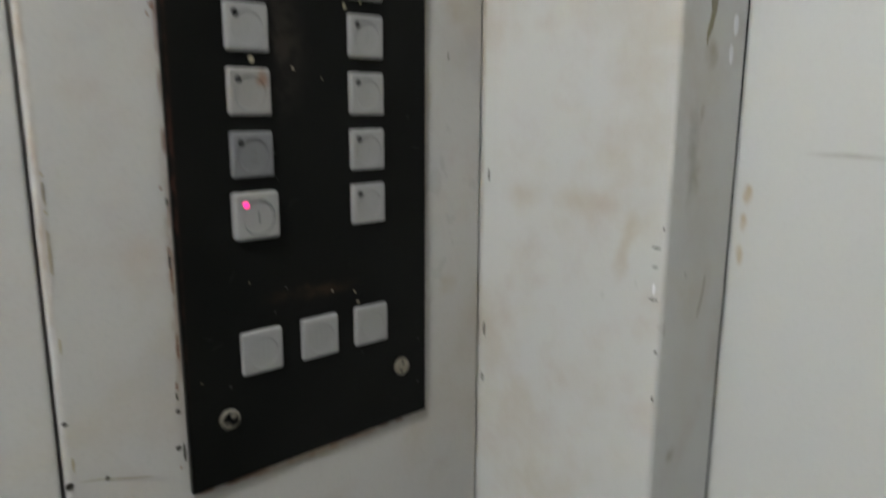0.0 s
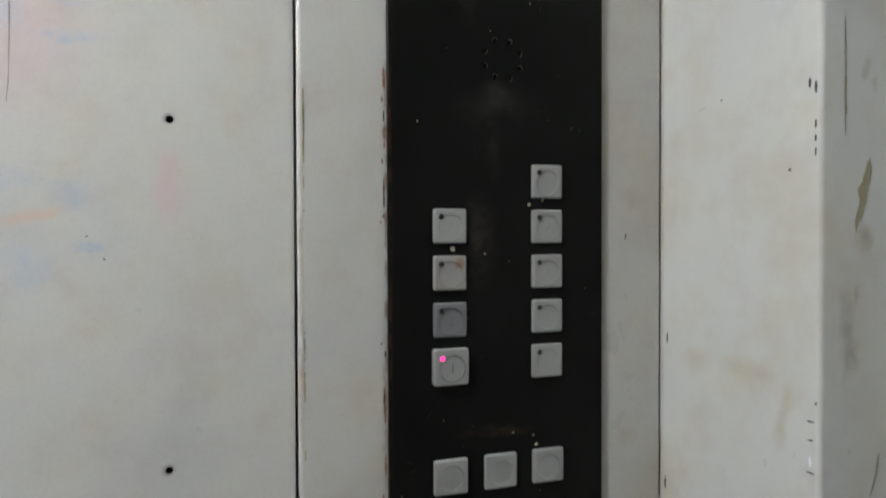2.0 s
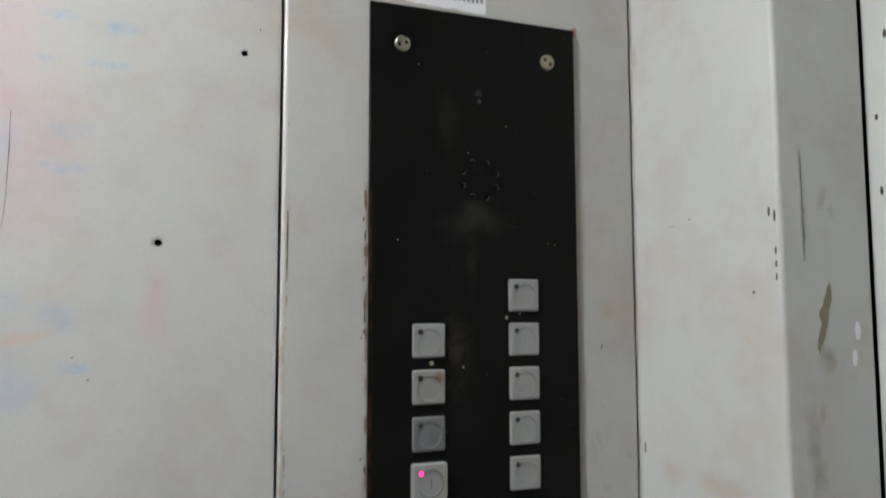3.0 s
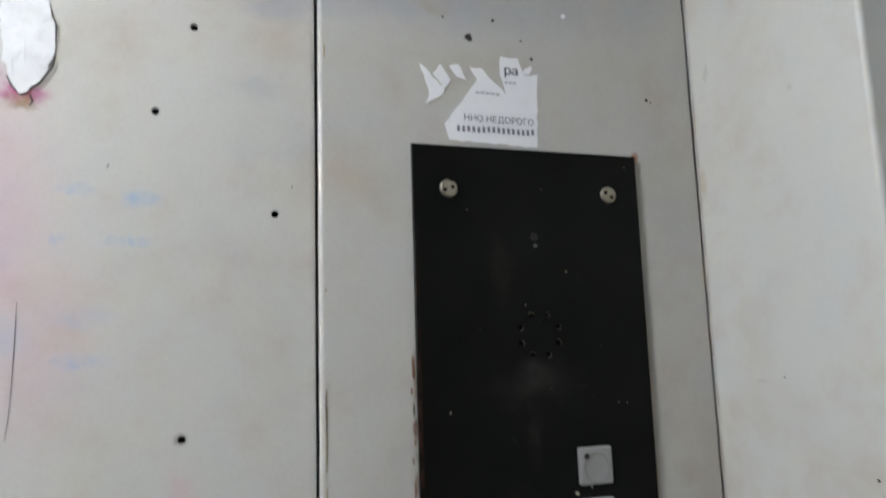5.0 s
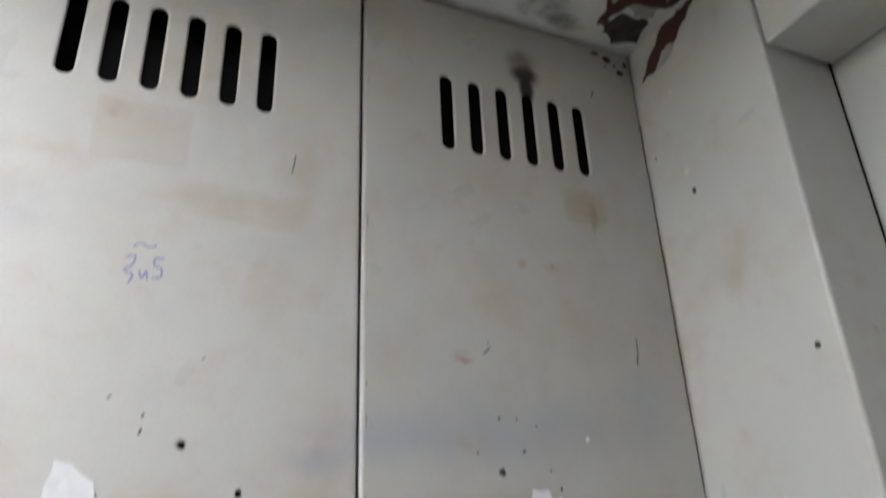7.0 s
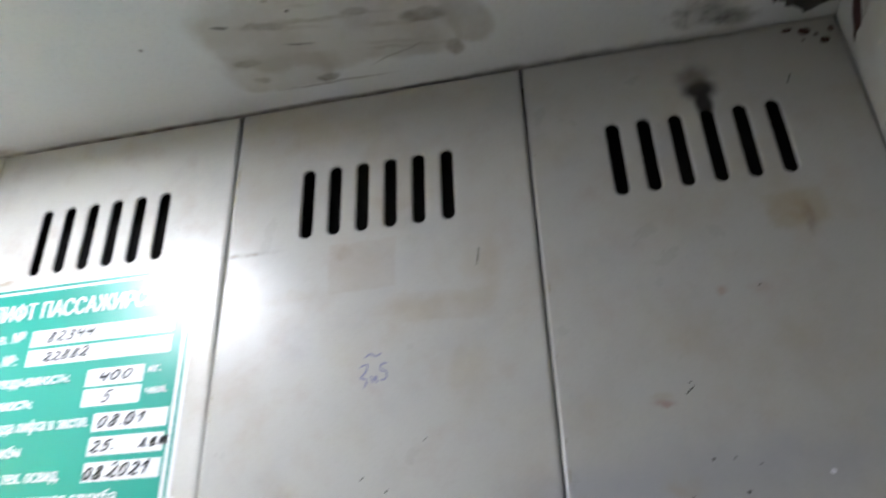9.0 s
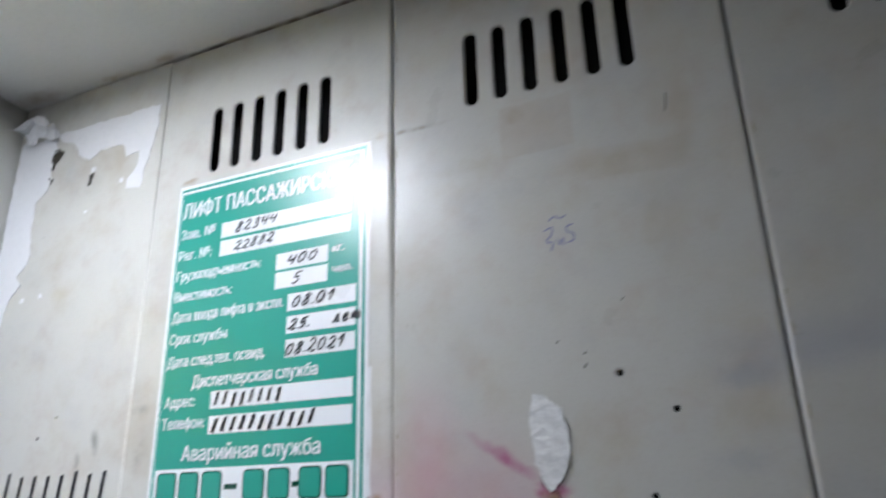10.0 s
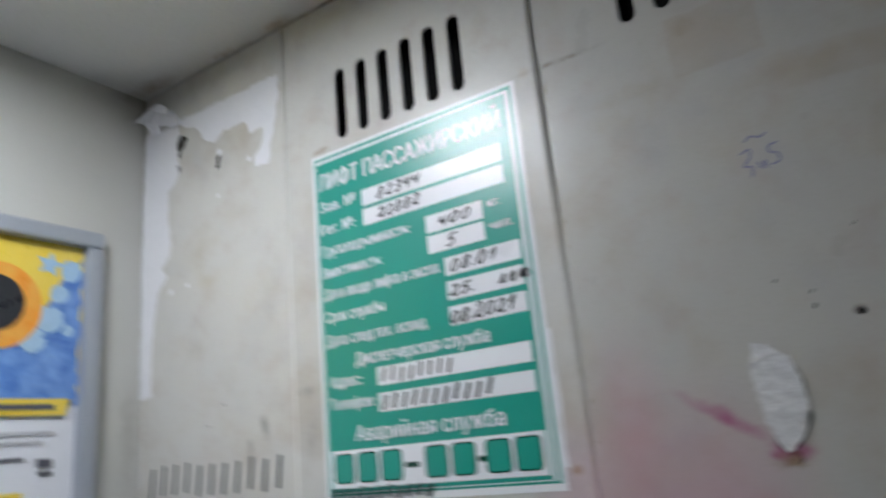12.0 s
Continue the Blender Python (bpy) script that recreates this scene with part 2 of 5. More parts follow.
PANEL_STAINS = [
    # pale pink wash and the magenta streak round the bare patch
    blot(-0.205, 1.612, 0.092, 0.115, PINK, 0.42, 0.9, 0.03, 22, 0.2),
    blot(-0.238, 1.690, 0.034, 0.070, PINK, 0.24, 0.95, 0.03, 25, 0.3),
    blot(-0.275, 1.62, 0.05, 0.10, PINK, 0.26, 0.9, 0.03, 22, 0.2),
    blot(-0.150, 1.535, 0.060, 0.085, PINK, 0.20, 0.95, 0.03, 25, 0.4),
    blot(-0.072, 1.445, 0.012, 0.030, PINK, 0.22, 0.95, 0.015, 50, 0.4),
    blot(-0.183, 1.682, 0.040, 0.0065, MAGENTA, 0.75, 0.9, 0.012, 60, 0.35, 32),
    blot(-0.150, 1.660, 0.017, 0.008, MAGENTA, 0.85, 0.7, 0.012, 110, 0.5),
    blot(-0.152, 1.655, 0.012, 0.006, (0.22, 0.13, 0.03), 0.8, 0.7, 0.012, 120, 0.5),
    # faded blue transfer prints
    blot(-0.125, 1.610, 0.014, 0.004, BLUE, 0.46, 0.7, 0.008, 160, 0.7),
    blot(-0.093, 1.606, 0.014, 0.006, BLUE, 0.56, 0.7, 0.008, 160, 0.6),
    blot(-0.100, 1.583, 0.018, 0.004, BLUE, 0.46, 0.7, 0.008, 160, 0.7),
    blot(-0.132, 1.584, 0.008, 0.003, BLUE, 0.37, 0.7, 0.008, 160, 0.7),
    blot(-0.118, 1.545, 0.022, 0.010, BLUE, 0.24, 0.8, 0.012, 90, 0.6),
    blot(-0.120, 1.522, 0.020, 0.006, BLUE, 0.42, 0.8, 0.010, 140, 0.7),
    blot(-0.155, 1.535, 0.020, 0.016, BLUE, 0.24, 0.9, 0.012, 80, 0.5),
    blot(-0.120, 1.437, 0.018, 0.016, BLUE, 0.28, 0.9, 0.012, 90, 0.6),
    blot(-0.150, 1.444, 0.020, 0.010, BLUE, 0.28, 0.9, 0.012, 90, 0.7),
    blot(-0.112, 1.408, 0.011, 0.004, BLUE, 0.59, 0.7, 0.008, 200, 0.6),
    blot(-0.142, 1.398, 0.018, 0.018, BLUE, 0.35, 0.9, 0.012, 90, 0.5),
    blot(-0.140, 1.425, 0.026, 0.005, (0.62, 0.34, 0.20), 0.40, 0.8, 0.010, 50, 0.3, -12),
    # brown grime below the vents
    blot(-0.147, 1.920, 0.034, 0.022, (0.40, 0.33, 0.26), 0.22, 0.85, 0.025, 40, 0.4),
    blot(-0.1435, 1.9225, 0.030, 0.0235, (0.39, 0.32, 0.25), 0.36, 0.12, 0.006, 60, 0.35, 0, 1.0),
    blot(-0.1600, 1.935, 0.012, 0.010, (0.34, 0.25, 0.17), 0.35, 0.6, 0.01, 60, 0.4),
    blot(-0.0790, 1.8800, 0.046, 0.0135, (0.40, 0.34, 0.27), 0.32, 0.25, 0.012, 50, 0.5, 3, 1.0),
    blot(-0.0450, 1.9350, 0.020, 0.045, (0.41, 0.34, 0.26), 0.28, 0.5, 0.015, 50, 0.5, 0, 1.0),
    blot(0.1880, 1.925, 0.024, 0.017, (0.36, 0.29, 0.18), 0.42, 0.3, 0.010, 60, 0.4, -4, 1.0),
    blot(-0.080, 1.880, 0.055, 0.018, TAN, 0.34, 0.8, 0.030, 45, 0.5),
    blot(-0.060, 1.83, 0.022, 0.05, TAN, 0.28, 0.9, 0.030, 45, 0.5),
    blot(-0.040, 1.90, 0.014, 0.05, TAN, 0.3, 0.9, 0.020, 60, 0.5),
    blot(-0.20, 1.90, 0.05, 0.010, TAN, 0.24, 0.8, 0.02, 60, 0.6),
    blot(0.188, 1.922, 0.028, 0.022, TAN, 0.6, 0.8, 0.02, 70, 0.5),
    blot(0.195, 1.915, 0.006, 0.018, RUST, 0.4, 0.8, 0.012, 120, 0.5),
    blot(0.10, 1.93, 0.06, 0.04, TAN, 0.22, 0.9, 0.03, 40, 0.4),
    blot(0.124, 1.866, 0.006, 0.006, (0.35, 0.16, 0.08), 0.5, 0.8, 0.01, 120, 0.4),
    blot(0.150, 1.866, 0.012, 0.008, (0.35, 0.18, 0.12), 0.35, 0.8, 0.01, 120, 0.5),
    blot(0.072, 1.790, 0.011, 0.005, (0.30, 0.13, 0.10), 0.6, 0.8, 0.01, 120, 0.4, 10),
    # bluish grey hand smears
    blot(0.10, 1.745, 0.15, 0.035, GREY, 0.42, 0.95, 0.03, 30, 0.2),
    blot(0.02, 1.735, 0.09, 0.020, GREY, 0.42, 0.9, 0.03, 35, 0.3),
    blot(-0.022, 1.722, 0.030, 0.014, GREY, 0.45, 0.9, 0.02, 60, 0.4),
    blot(-0.035, 1.672, 0.030, 0.012, GREY, 0.25, 0.9, 0.02, 60, 0.5),
    blot(0.22, 1.76, 0.04, 0.05, GREY, 0.3, 0.9, 0.03, 40, 0.3),
    blot(0.075, 1.735, 0.020, 0.010, TAN, 0.35, 0.9, 0.02, 90, 0.5),
    blot(0.071, 1.794, 0.010, 0.005, TAN, 0.5, 0.8, 0.01, 90, 0.4),
    # scorched paint above one slot
    blot(0.1425, 2.043, 0.0185, 0.0150, SOOT, 0.98, 0.7, 0.006, 110, 0.0),
    blot(0.140, 2.057, 0.021, 0.018, (0.10, 0.075, 0.05), 0.75, 0.9, 0.010, 90, 0.15),
    blot(0.1435, 2.028, 0.0095, 0.018, SOOT, 0.98, 0.6, 0.003, 110, 0.0),
    # rust creeping in from edges
    blot(0.0558, 1.40, 0.0020, 0.21, RUST, 0.7, 0.8, 0.003, 75, 0.9),
    blot(0.0550, 1.478, 0.0025, 0.008, RUST, 0.95, 0.7, 0.003, 130, 0.4),
    blot(0.0545, 1.30, 0.0026, 0.09, (0.30, 0.22, 0.16), 0.5, 0.8, 0.006, 90, 0.5),
    blot(0.13, 1.189, 0.09, 0.0045, (0.32, 0.21, 0.12), 0.8, 0.8, 0.004, 90, 0.5),
    blot(0.2115, 1.42, 0.0035, 0.24, (0.34, 0.27, 0.18), 0.7, 0.8, 0.004, 50, 0.6),
    blot(0.2115, 1.645, 0.004, 0.005, (0.30, 0.12, 0.05), 0.9, 0.6, 0.004, 150, 0.4),
    blot(0.0028, 1.38, 0.0022, 0.16, (0.26, 0.17, 0.09), 0.55, 0.8, 0.004, 70, 0.7),
    blot(0.2605, 1.60, 0.0022, 0.20, (0.36, 0.27, 0.13), 0.5, 0.9, 0.004, 50, 0.7),
    blot(0.235, 1.44, 0.016, 0.012, TAN, 0.4, 0.9, 0.012, 90, 0.4),
    blot(0.232, 1.27, 0.012, 0.010, TAN, 0.4, 0.9, 0.012, 90, 0.4),
    blot(-0.085, 1.26, 0.06, 0.05, GREY, 0.16, 0.95, 0.03, 30, 0.4),
    blot(-0.066, 1.44, 0.012, 0.035, (0.55, 0.36, 0.34), 0.25, 0.9, 0.01, 60, 0.4),
    # marks on the narrow panel and round the notice
    blot(-0.566, 1.712, 0.006, 0.016, (0.12, 0.11, 0.10), 0.7, 0.9, 0.008, 90, 0.4, -10),
    blot(-0.586, 1.696, 0.005, 0.010, (0.12, 0.11, 0.10), 0.62, 0.9, 0.008, 90, 0.4),
    blot(-0.515, 1.736, 0.014, 0.007, (0.16, 0.14, 0.12), 0.4, 0.9, 0.010, 90, 0.5),
    blot(-0.51, 1.70, 0.014, 0.03, (0.16, 0.14, 0.12), 0.3, 0.9, 0.012, 90, 0.6),
    blot(-0.645, 1.86, 0.02, 0.012, (0.45, 0.38, 0.20), 0.3, 0.9, 0.012, 60, 0.4),
    blot(-0.486, 1.949, 0.014, 0.004, (0.30, 0.19, 0.10), 0.7, 0.8, 0.006, 110, 0.5, -8),
    blot(-0.278, 1.947, 0.006, 0.006, (0.4, 0.3, 0.18), 0.5, 0.8, 0.006, 110, 0.5),
    blot(-0.279, 1.658, 0.005, 0.005, (0.35, 0.18, 0.05), 0.8, 0.8, 0.005, 140, 0.4),
    blot(-0.250, 1.946, 0.045, 0.0038, (0.22, 0.17, 0.13), 0.75, 0.9, 0.006, 90, 0.7),
    # dust along the ceiling joint
    blot(-0.2, 2.103, 0.55, 0.008, (0.14, 0.085, 0.05), 0.9, 0.8, 0.006, 40, 0.3),
    blot(0.15, 2.101, 0.12, 0.011, (0.12, 0.10, 0.08), 0.75, 0.9, 0.006, 60, 0.3),
]
# dark rims round the bolt holes
rnd = random.Random(8)
for px, pz in ((-0.070, 1.480), (-0.072, 1.281), (-0.103, 1.262), (-0.100, 1.7305)):
    PANEL_STAINS.append(blot(px - 0.0008, pz + 0.0004, 0.0048, 0.0042, (0.10, 0.05, 0.04), 0.75, 0.8, 0.003, 300, 0.4))
GRIME = ((TAN, 14.0, 0.46, 0.80, 0.42, 3.7), ((0.40, 0.30, 0.25), 32.0, 0.48, 0.82, 0.36, 9.1), (GREY, 18.0, 0.46, 0.84, 0.30, 15.3))
SEAMS = (-0.7515, -0.530, -0.267, 0.0, 0.2615)


def panel_paint(i):
    """The cream paint of one wall panel, lighter towards the lamp to paint its falloff, with the stains that reach it.
    """
    near = [b for b in PANEL_STAINS if b[0][0] + b[1][0] > SEAMS[i] and b[0][0] - b[1][0] < SEAMS[i + 1]]
    # steps in the paint imitate lamplight fading towards the door
    lamp_falloff = (1.20, 1.18, 1.0, 0.93)[i]
    return material("cream_painted_steel", tuple(c * lamp_falloff for c in CREAM), 0.31, var=0.06, grain=420, bump=0.06, cloud=7, tint=tuple(c * lamp_falloff for c in (0.455, 0.445, 0.405)), stains=near, grime=GRIME, spec=0.38)


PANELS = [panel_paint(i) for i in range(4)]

RETURN_STAINS = [
    blot_x(-0.110, 1.308, 0.008, 0.028, TAN, 0.55, 0.9, 0.012, 60, 0.3, 12),
    blot_x(-0.080, 1.33, 0.03, 0.012, TAN, 0.35, 0.9, 0.015, 60, 0.4),
    blot_x(-0.035, 1.33, 0.022, 0.014, TAN, 0.25, 0.9, 0.015, 60, 0.4),
    blot_x(-0.05, 1.48, 0.05, 0.03, TAN, 0.15, 0.9, 0.02, 50, 0.5),
    blot_x(-0.09, 1.22, 0.03, 0.03, TAN, 0.2, 0.9, 0.02, 50, 0.5),
    blot_x(-0.004, 1.63, 0.005, 0.016, (0.36, 0.26, 0.12), 0.6, 0.9, 0.006, 90, 0.4),
    blot_x(-0.055, 2.085, 0.045, 0.02, (0.40, 0.38, 0.32), 0.45, 0.9, 0.02, 60, 0.4, -30),
    blot_x(-0.040, 2.030, 0.004, 0.004, (0.75, 0.66, 0.52), 0.7, 0.8, 0.01, 90, 0.2),
    blot_x(-0.041, 1.950, 0.004, 0.006, (0.75, 0.66, 0.52), 0.7, 0.8, 0.01, 90, 0.2),
    blot_x(-0.0002, 1.6, 0.0016, 0.6, (0.25, 0.18, 0.10), 0.6, 0.9, 0.001, 60, 0.7),
    blot_x(-0.186, 2.036, 0.006, 0.006, (0.70, 0.34, 0.10), 0.7, 0.8, 0.006, 90, 0.3),
    # scuffs on the reveal
    blot(0.2945, 1.506, 0.0040, 0.010, (0.26, 0.22, 0.12), 0.55, 0.7, 0.006, 90, 0.4, 20),
    blot(0.3010, 1.498, 0.0035, 0.006, (0.30, 0.26, 0.17), 0.45, 0.8, 0.006, 90, 0.4),
    blot(0.2960, 1.410, 0.0065, 0.008, (0.26, 0.20, 0.11), 0.55, 0.7, 0.008, 90, 0.4),
    blot(0.2885, 1.380, 0.0035, 0.008, (0.24, 0.20, 0.12), 0.55, 0.8, 0.008, 90, 0.4),
    blot(0.2860, 1.345, 0.0095, 0.012, (0.24, 0.20, 0.12), 0.60, 0.85, 0.014, 90, 0.4),
    blot(0.2820, 1.186, 0.0060, 0.008, (0.24, 0.20, 0.12), 0.60, 0.85, 0.010, 90, 0.4),
    blot(0.2950, 1.300, 0.0250, 0.160, (0.42, 0.39, 0.30), 0.30, 0.95, 0.02, 30, 0.4),
    blot(0.294, 1.412, 0.010, 0.010, (0.22, 0.17, 0.08), 0.5, 0.9, 0.010, 100, 0.4),
    blot(0.282, 1.36, 0.008, 0.04, (0.16, 0.14, 0.09), 0.5, 0.9, 0.012, 80, 0.5),
]
RETURN = material("white_painted_steel", (0.530, 0.530, 0.508), 0.32, var=0.03, grain=420, bump=0.05, cloud=8, tint=(0.53, 0.52, 0.48), stains=RETURN_STAINS, grime=GRIME[:2])

DOOR_STAINS = [
    blot_x(-0.196, 1.359, 0.030, 0.0022, (0.30, 0.28, 0.25), 0.6, 0.8, 0.003, 60, 0.4, x=0.335),
    blot_x(-0.143, 1.335, 0.004, 0.008, (0.40, 0.30, 0.16), 0.8, 0.7, 0.005, 90, 0.4, x=0.335),
    blot_x(-0.142, 1.318, 0.003, 0.007, (0.40, 0.30, 0.16), 0.8, 0.7, 0.005, 90, 0.4, x=0.335),
    blot_x(-0.141, 1.298, 0.003, 0.008, (0.40, 0.30, 0.16), 0.7, 0.7, 0.005, 90, 0.4, x=0.335),
]
DOOR = material("white_painted_door_steel", (0.56, 0.565, 0.545), 0.36, var=0.03, grain=420, bump=0.08, cloud=6, tint=(0.51, 0.505, 0.47), stains=DOOR_STAINS)

CEIL_STAINS = [
    # a scraped, smeared patch with brown drips in it
    blot_z(-0.150, -0.088, 0.118, 0.050, (0.44, 0.40, 0.33), 0.70, 0.18, 0.035, 22, 0.35, 8, 0.6),
    blot_z(-0.205, -0.046, 0.060, 0.026, (0.44, 0.40, 0.33), 0.62, 0.25, 0.030, 28, 0.35, 6, 0.6),
    blot_z(-0.035, -0.068, 0.022, 0.034, (0.40, 0.36, 0.29), 0.60, 0.35, 0.020, 40, 0.3, -25),
    blot_z(-0.069, -0.081, 0.023, 0.0095, (0.20, 0.165, 0.12), 0.72, 0.45, 0.012, 55, 0.35, 6),
    blot_z(-0.122, -0.097, 0.014, 0.0065, (0.26, 0.22, 0.16), 0.60, 0.45, 0.010, 60, 0.3, 6),
    blot_z(-0.234, -0.107, 0.010, 0.0028, (0.05, 0.04, 0.03), 0.85, 0.6, 0.005, 90, 0.2, 12),
    blot_z(-0.200, -0.1000, 0.028, 0.0055, (0.22, 0.18, 0.13), 0.66, 0.6, 0.010, 70, 0.4, 12),
    blot_z(-0.178, -0.0750, 0.019, 0.0018, (0.07, 0.06, 0.05), 0.70, 0.7, 0.005, 80, 0.3, 9),
    blot_z(-0.231, -0.0640, 0.016, 0.0060, (0.25, 0.21, 0.16), 0.60, 0.5, 0.010, 70, 0.35, 8),
    blot_z(-0.227, -0.0410, 0.011, 0.0050, (0.26, 0.22, 0.17), 0.52, 0.5, 0.010, 70, 0.35, 10),
    blot_z(-0.168, -0.0300, 0.013, 0.0050, (0.17, 0.14, 0.10), 0.70, 0.5, 0.010, 70, 0.35, 8),
    blot_z(-0.051, -0.0390, 0.011, 0.0120, (0.22, 0.18, 0.13), 0.66, 0.5, 0.012, 60, 0.3, -30),
    blot_z(-0.165, -0.0225, 0.075, 0.0018, (0.18, 0.14, 0.10), 0.60, 0.7, 0.010, 40, 0.35, 2),
    blot_z(-0.100, -0.0440, 0.034, 0.0016, (0.20, 0.16, 0.12), 0.55, 0.7, 0.010, 45, 0.35, -18),
    blot_z(-0.080, -0.1200, 0.016, 0.0050, (0.34, 0.29, 0.20), 0.60, 0.5, 0.008, 80, 0.4, 8),
    blot_z(-0.012, -0.1100, 0.020, 0.0055, (0.34, 0.29, 0.20), 0.55, 0.5, 0.008, 80, 0.4, 8),
    blot_z(-0.209, -0.1400, 0.0065, 0.0050, SOOT, 0.90, 0.5, 0.008, 120, 0.25),
    blot_z(-0.187, -0.1245, 0.004, 0.002, (0.20, 0.16, 0.12), 0.60, 0.6, 0.003, 120, 0.2),
    blot_z(-0.173, -0.1110, 0.003, 0.002, (0.06, 0.05, 0.04), 0.80, 0.6, 0.003, 120, 0.2),
    blot_z(-0.310, -0.1000, 0.003, 0.003, (0.10, 0.08, 0.06), 0.70, 0.6, 0.003, 120, 0.2),
    # smoke and dirt by the joint with the side wall
    blot_z(0.155, -0.028, 0.040, 0.022, (0.10, 0.095, 0.09), 0.75, 0.9, 0.03, 70, 0.45),
    blot_z(0.178, -0.015, 0.030, 0.013, (0.06, 0.055, 0.05), 0.8, 0.9, 0.02, 80, 0.3),
    blot_z(0.06, 0.002, 0.22, 0.010, (0.16, 0.14, 0.11), 0.75, 0.9, 0.008, 50, 0.3),
    blot_z(-0.3, 0.002, 0.48, 0.006, (0.12, 0.065, 0.035), 0.9, 0.9, 0.006, 50, 0.4),
    blot_z(-0.72, -0.012, 0.05, 0.018, (0.30, 0.20, 0.12), 0.6, 0.9, 0.02, 70, 0.4),
    blot_z(-0.53, -0.006, 0.03, 0.010, (0.32, 0.20, 0.10), 0.5, 0.9, 0.012, 80, 0.5),
    blot_z(-0.61, -0.004, 0.02, 0.008, (0.36, 0.22, 0.08), 0.5, 0.9, 0.012, 80, 0.5),
]
for k in range(9):
    CEIL_STAINS.append(blot_z(-0.14 + rnd.uniform(-0.04, 0.05), -0.030 - rnd.uniform(0.0, 0.1), rnd.uniform(0.02, 0.07), rnd.uniform(0.0015, 0.004), (0.32, 0.28, 0.22), rnd.uniform(0.3, 0.5), 0.7, 0.010, 55, 0.5, rnd.uniform(4, 12)))
CEILING = material("white_ceiling_paint", (0.80, 0.80, 0.785), 0.5, var=0.05, grain=240, bump=0.12, cloud=10, tint=(0.66, 0.655, 0.63), stains=CEIL_STAINS)
# near-black on unseen walls only, to cut the light they bounce back
BOUNCE_CUT = material("bounce_cutting_dark_paint", (0.085, 0.08, 0.075), 0.35, var=0.04, grain=420, bump=0.08)
REAR = material("rear_wall_paint", (0.55, 0.545, 0.505), 0.36, var=0.04, grain=420, bump=0.05, stains=[
    blot_x(-0.012, 1.72, 0.010, 0.07, (0.2, 0.18, 0.15), 0.35, 0.9, 0.02, 50, 0.5, x=-0.752),
    blot_x(-0.004, 2.095, 0.05, 0.012, (0.16, 0.13, 0.10), 0.6, 0.9, 0.01, 50, 0.4, x=-0.752)])
FLOOR = material("worn_grey_linoleum", (0.20, 0.20, 0.20), 0.5, var=0.08, grain=80, bump=0.1)
# near-black colour that stands in for shadow behind slots, seams, holes and door
DARK = material("black_recess_fill", (0.008, 0.008, 0.008), 0.9, var=0.05, spec=0.1)
BLACK = material("black_anodised_plate", (0.0040, 0.0044, 0.0037), 0.40, var=0.22, grain=200, bump=0.06, cloud=18, tint=(0.0075, 0.0078, 0.0066), spec=0.10, stains=[
    blot(0.118, 1.41, 0.016, 0.04, (0.050, 0.040, 0.034), 0.42, 0.9, 0.02, 120, 0.7),
    blot(0.13, 1.285, 0.035, 0.006, (0.06, 0.035, 0.02), 0.4, 0.9, 0.012, 120, 0.7),
    blot(0.13, 1.50, 0.04, 0.02, (0.03, 0.028, 0.026), 0.4, 0.9, 0.03, 60, 0.5),
    blot(0.0575, 1.42, 0.0016, 0.22, (0.08, 0.035, 0.025), 0.4, 0.7, 0.003, 90, 0.8),
    blot(0.130, 1.505, 0.022, 0.012, (0.05, 0.047, 0.043), 0.38, 0.9, 0.02, 70, 0.6),
    blot(0.128, 1.47, 0.006, 0.03, (0.045, 0.04, 0.036), 0.32, 0.9, 0.012, 90, 0.6),
    blot(0.110, 1.57, 0.010, 0.03, (0.04, 0.034, 0.028), 0.34, 0.9, 0.02, 60, 0.5)])
BUTTON = material("pale_grey_button_plastic", (0.248, 0.246, 0.238), 0.10, var=0.05, grain=600, bump=0.05, cloud=40, coat=1.0)
BUTTON_DULL = material("dull_grey_button_plastic", (0.135, 0.136, 0.140), 0.14, var=0.05, grain=600, bump=0.05, cloud=40, coat=1.0)
BUTTON_RUSTY = material("rust_spotted_button_plastic", (0.240, 0.230, 0.214), 0.12, var=0.05, grain=600, bump=0.05, cloud=40, coat=1.0, stains=[
    blot(0.1030, 1.396, 0.005, 0.006, (0.20, 0.10, 0.05), 0.85, 0.8, 0.006, 250, 0.4),
    blot(0.0965, 1.409, 0.010, 0.003, (0.18, 0.07, 0.05), 0.5, 0.9, 0.004, 250, 0.5)])
ENGRAVE = material("engraved_grey", (0.085, 0.085, 0.085), 0.5, var=0.1)
SCORED = material("scored_button_line", (0.17, 0.17, 0.165), 0.4, var=0.1)
LED_OFF = material("dark_indicator", (0.012, 0.012, 0.012), 0.25)
LED_ON = glow("lit_magenta_indicator", (1.0, 0.03, 0.24), 1.7)
BRASS = material("tarnished_nickel_screw", (0.36, 0.33, 0.27), 0.30, metal=0.9, var=0.15, grain=500, bump=0.1)
GLUE = material("yellowed_glue", (0.42, 0.38, 0.26), 0.25)
WORN = material("worn_emblem_grey", (0.010, 0.0095, 0.009), 0.5, var=0.3, grain=500)
RIM = material("worn_rim_catching_light", (0.11, 0.10, 0.075), 0.4, metal=0.5, var=0.3, grain=500)
PAPER = material("white_paper", (0.80, 0.80, 0.82), 0.55, var=0.03, grain=150, bump=0.25, cloud=25)
PATCH = material("bare_white_filler", (0.69, 0.69, 0.69), 0.7, var=0.08, grain=130, bump=0.9, cloud=60, tint=(0.55, 0.55, 0.56))
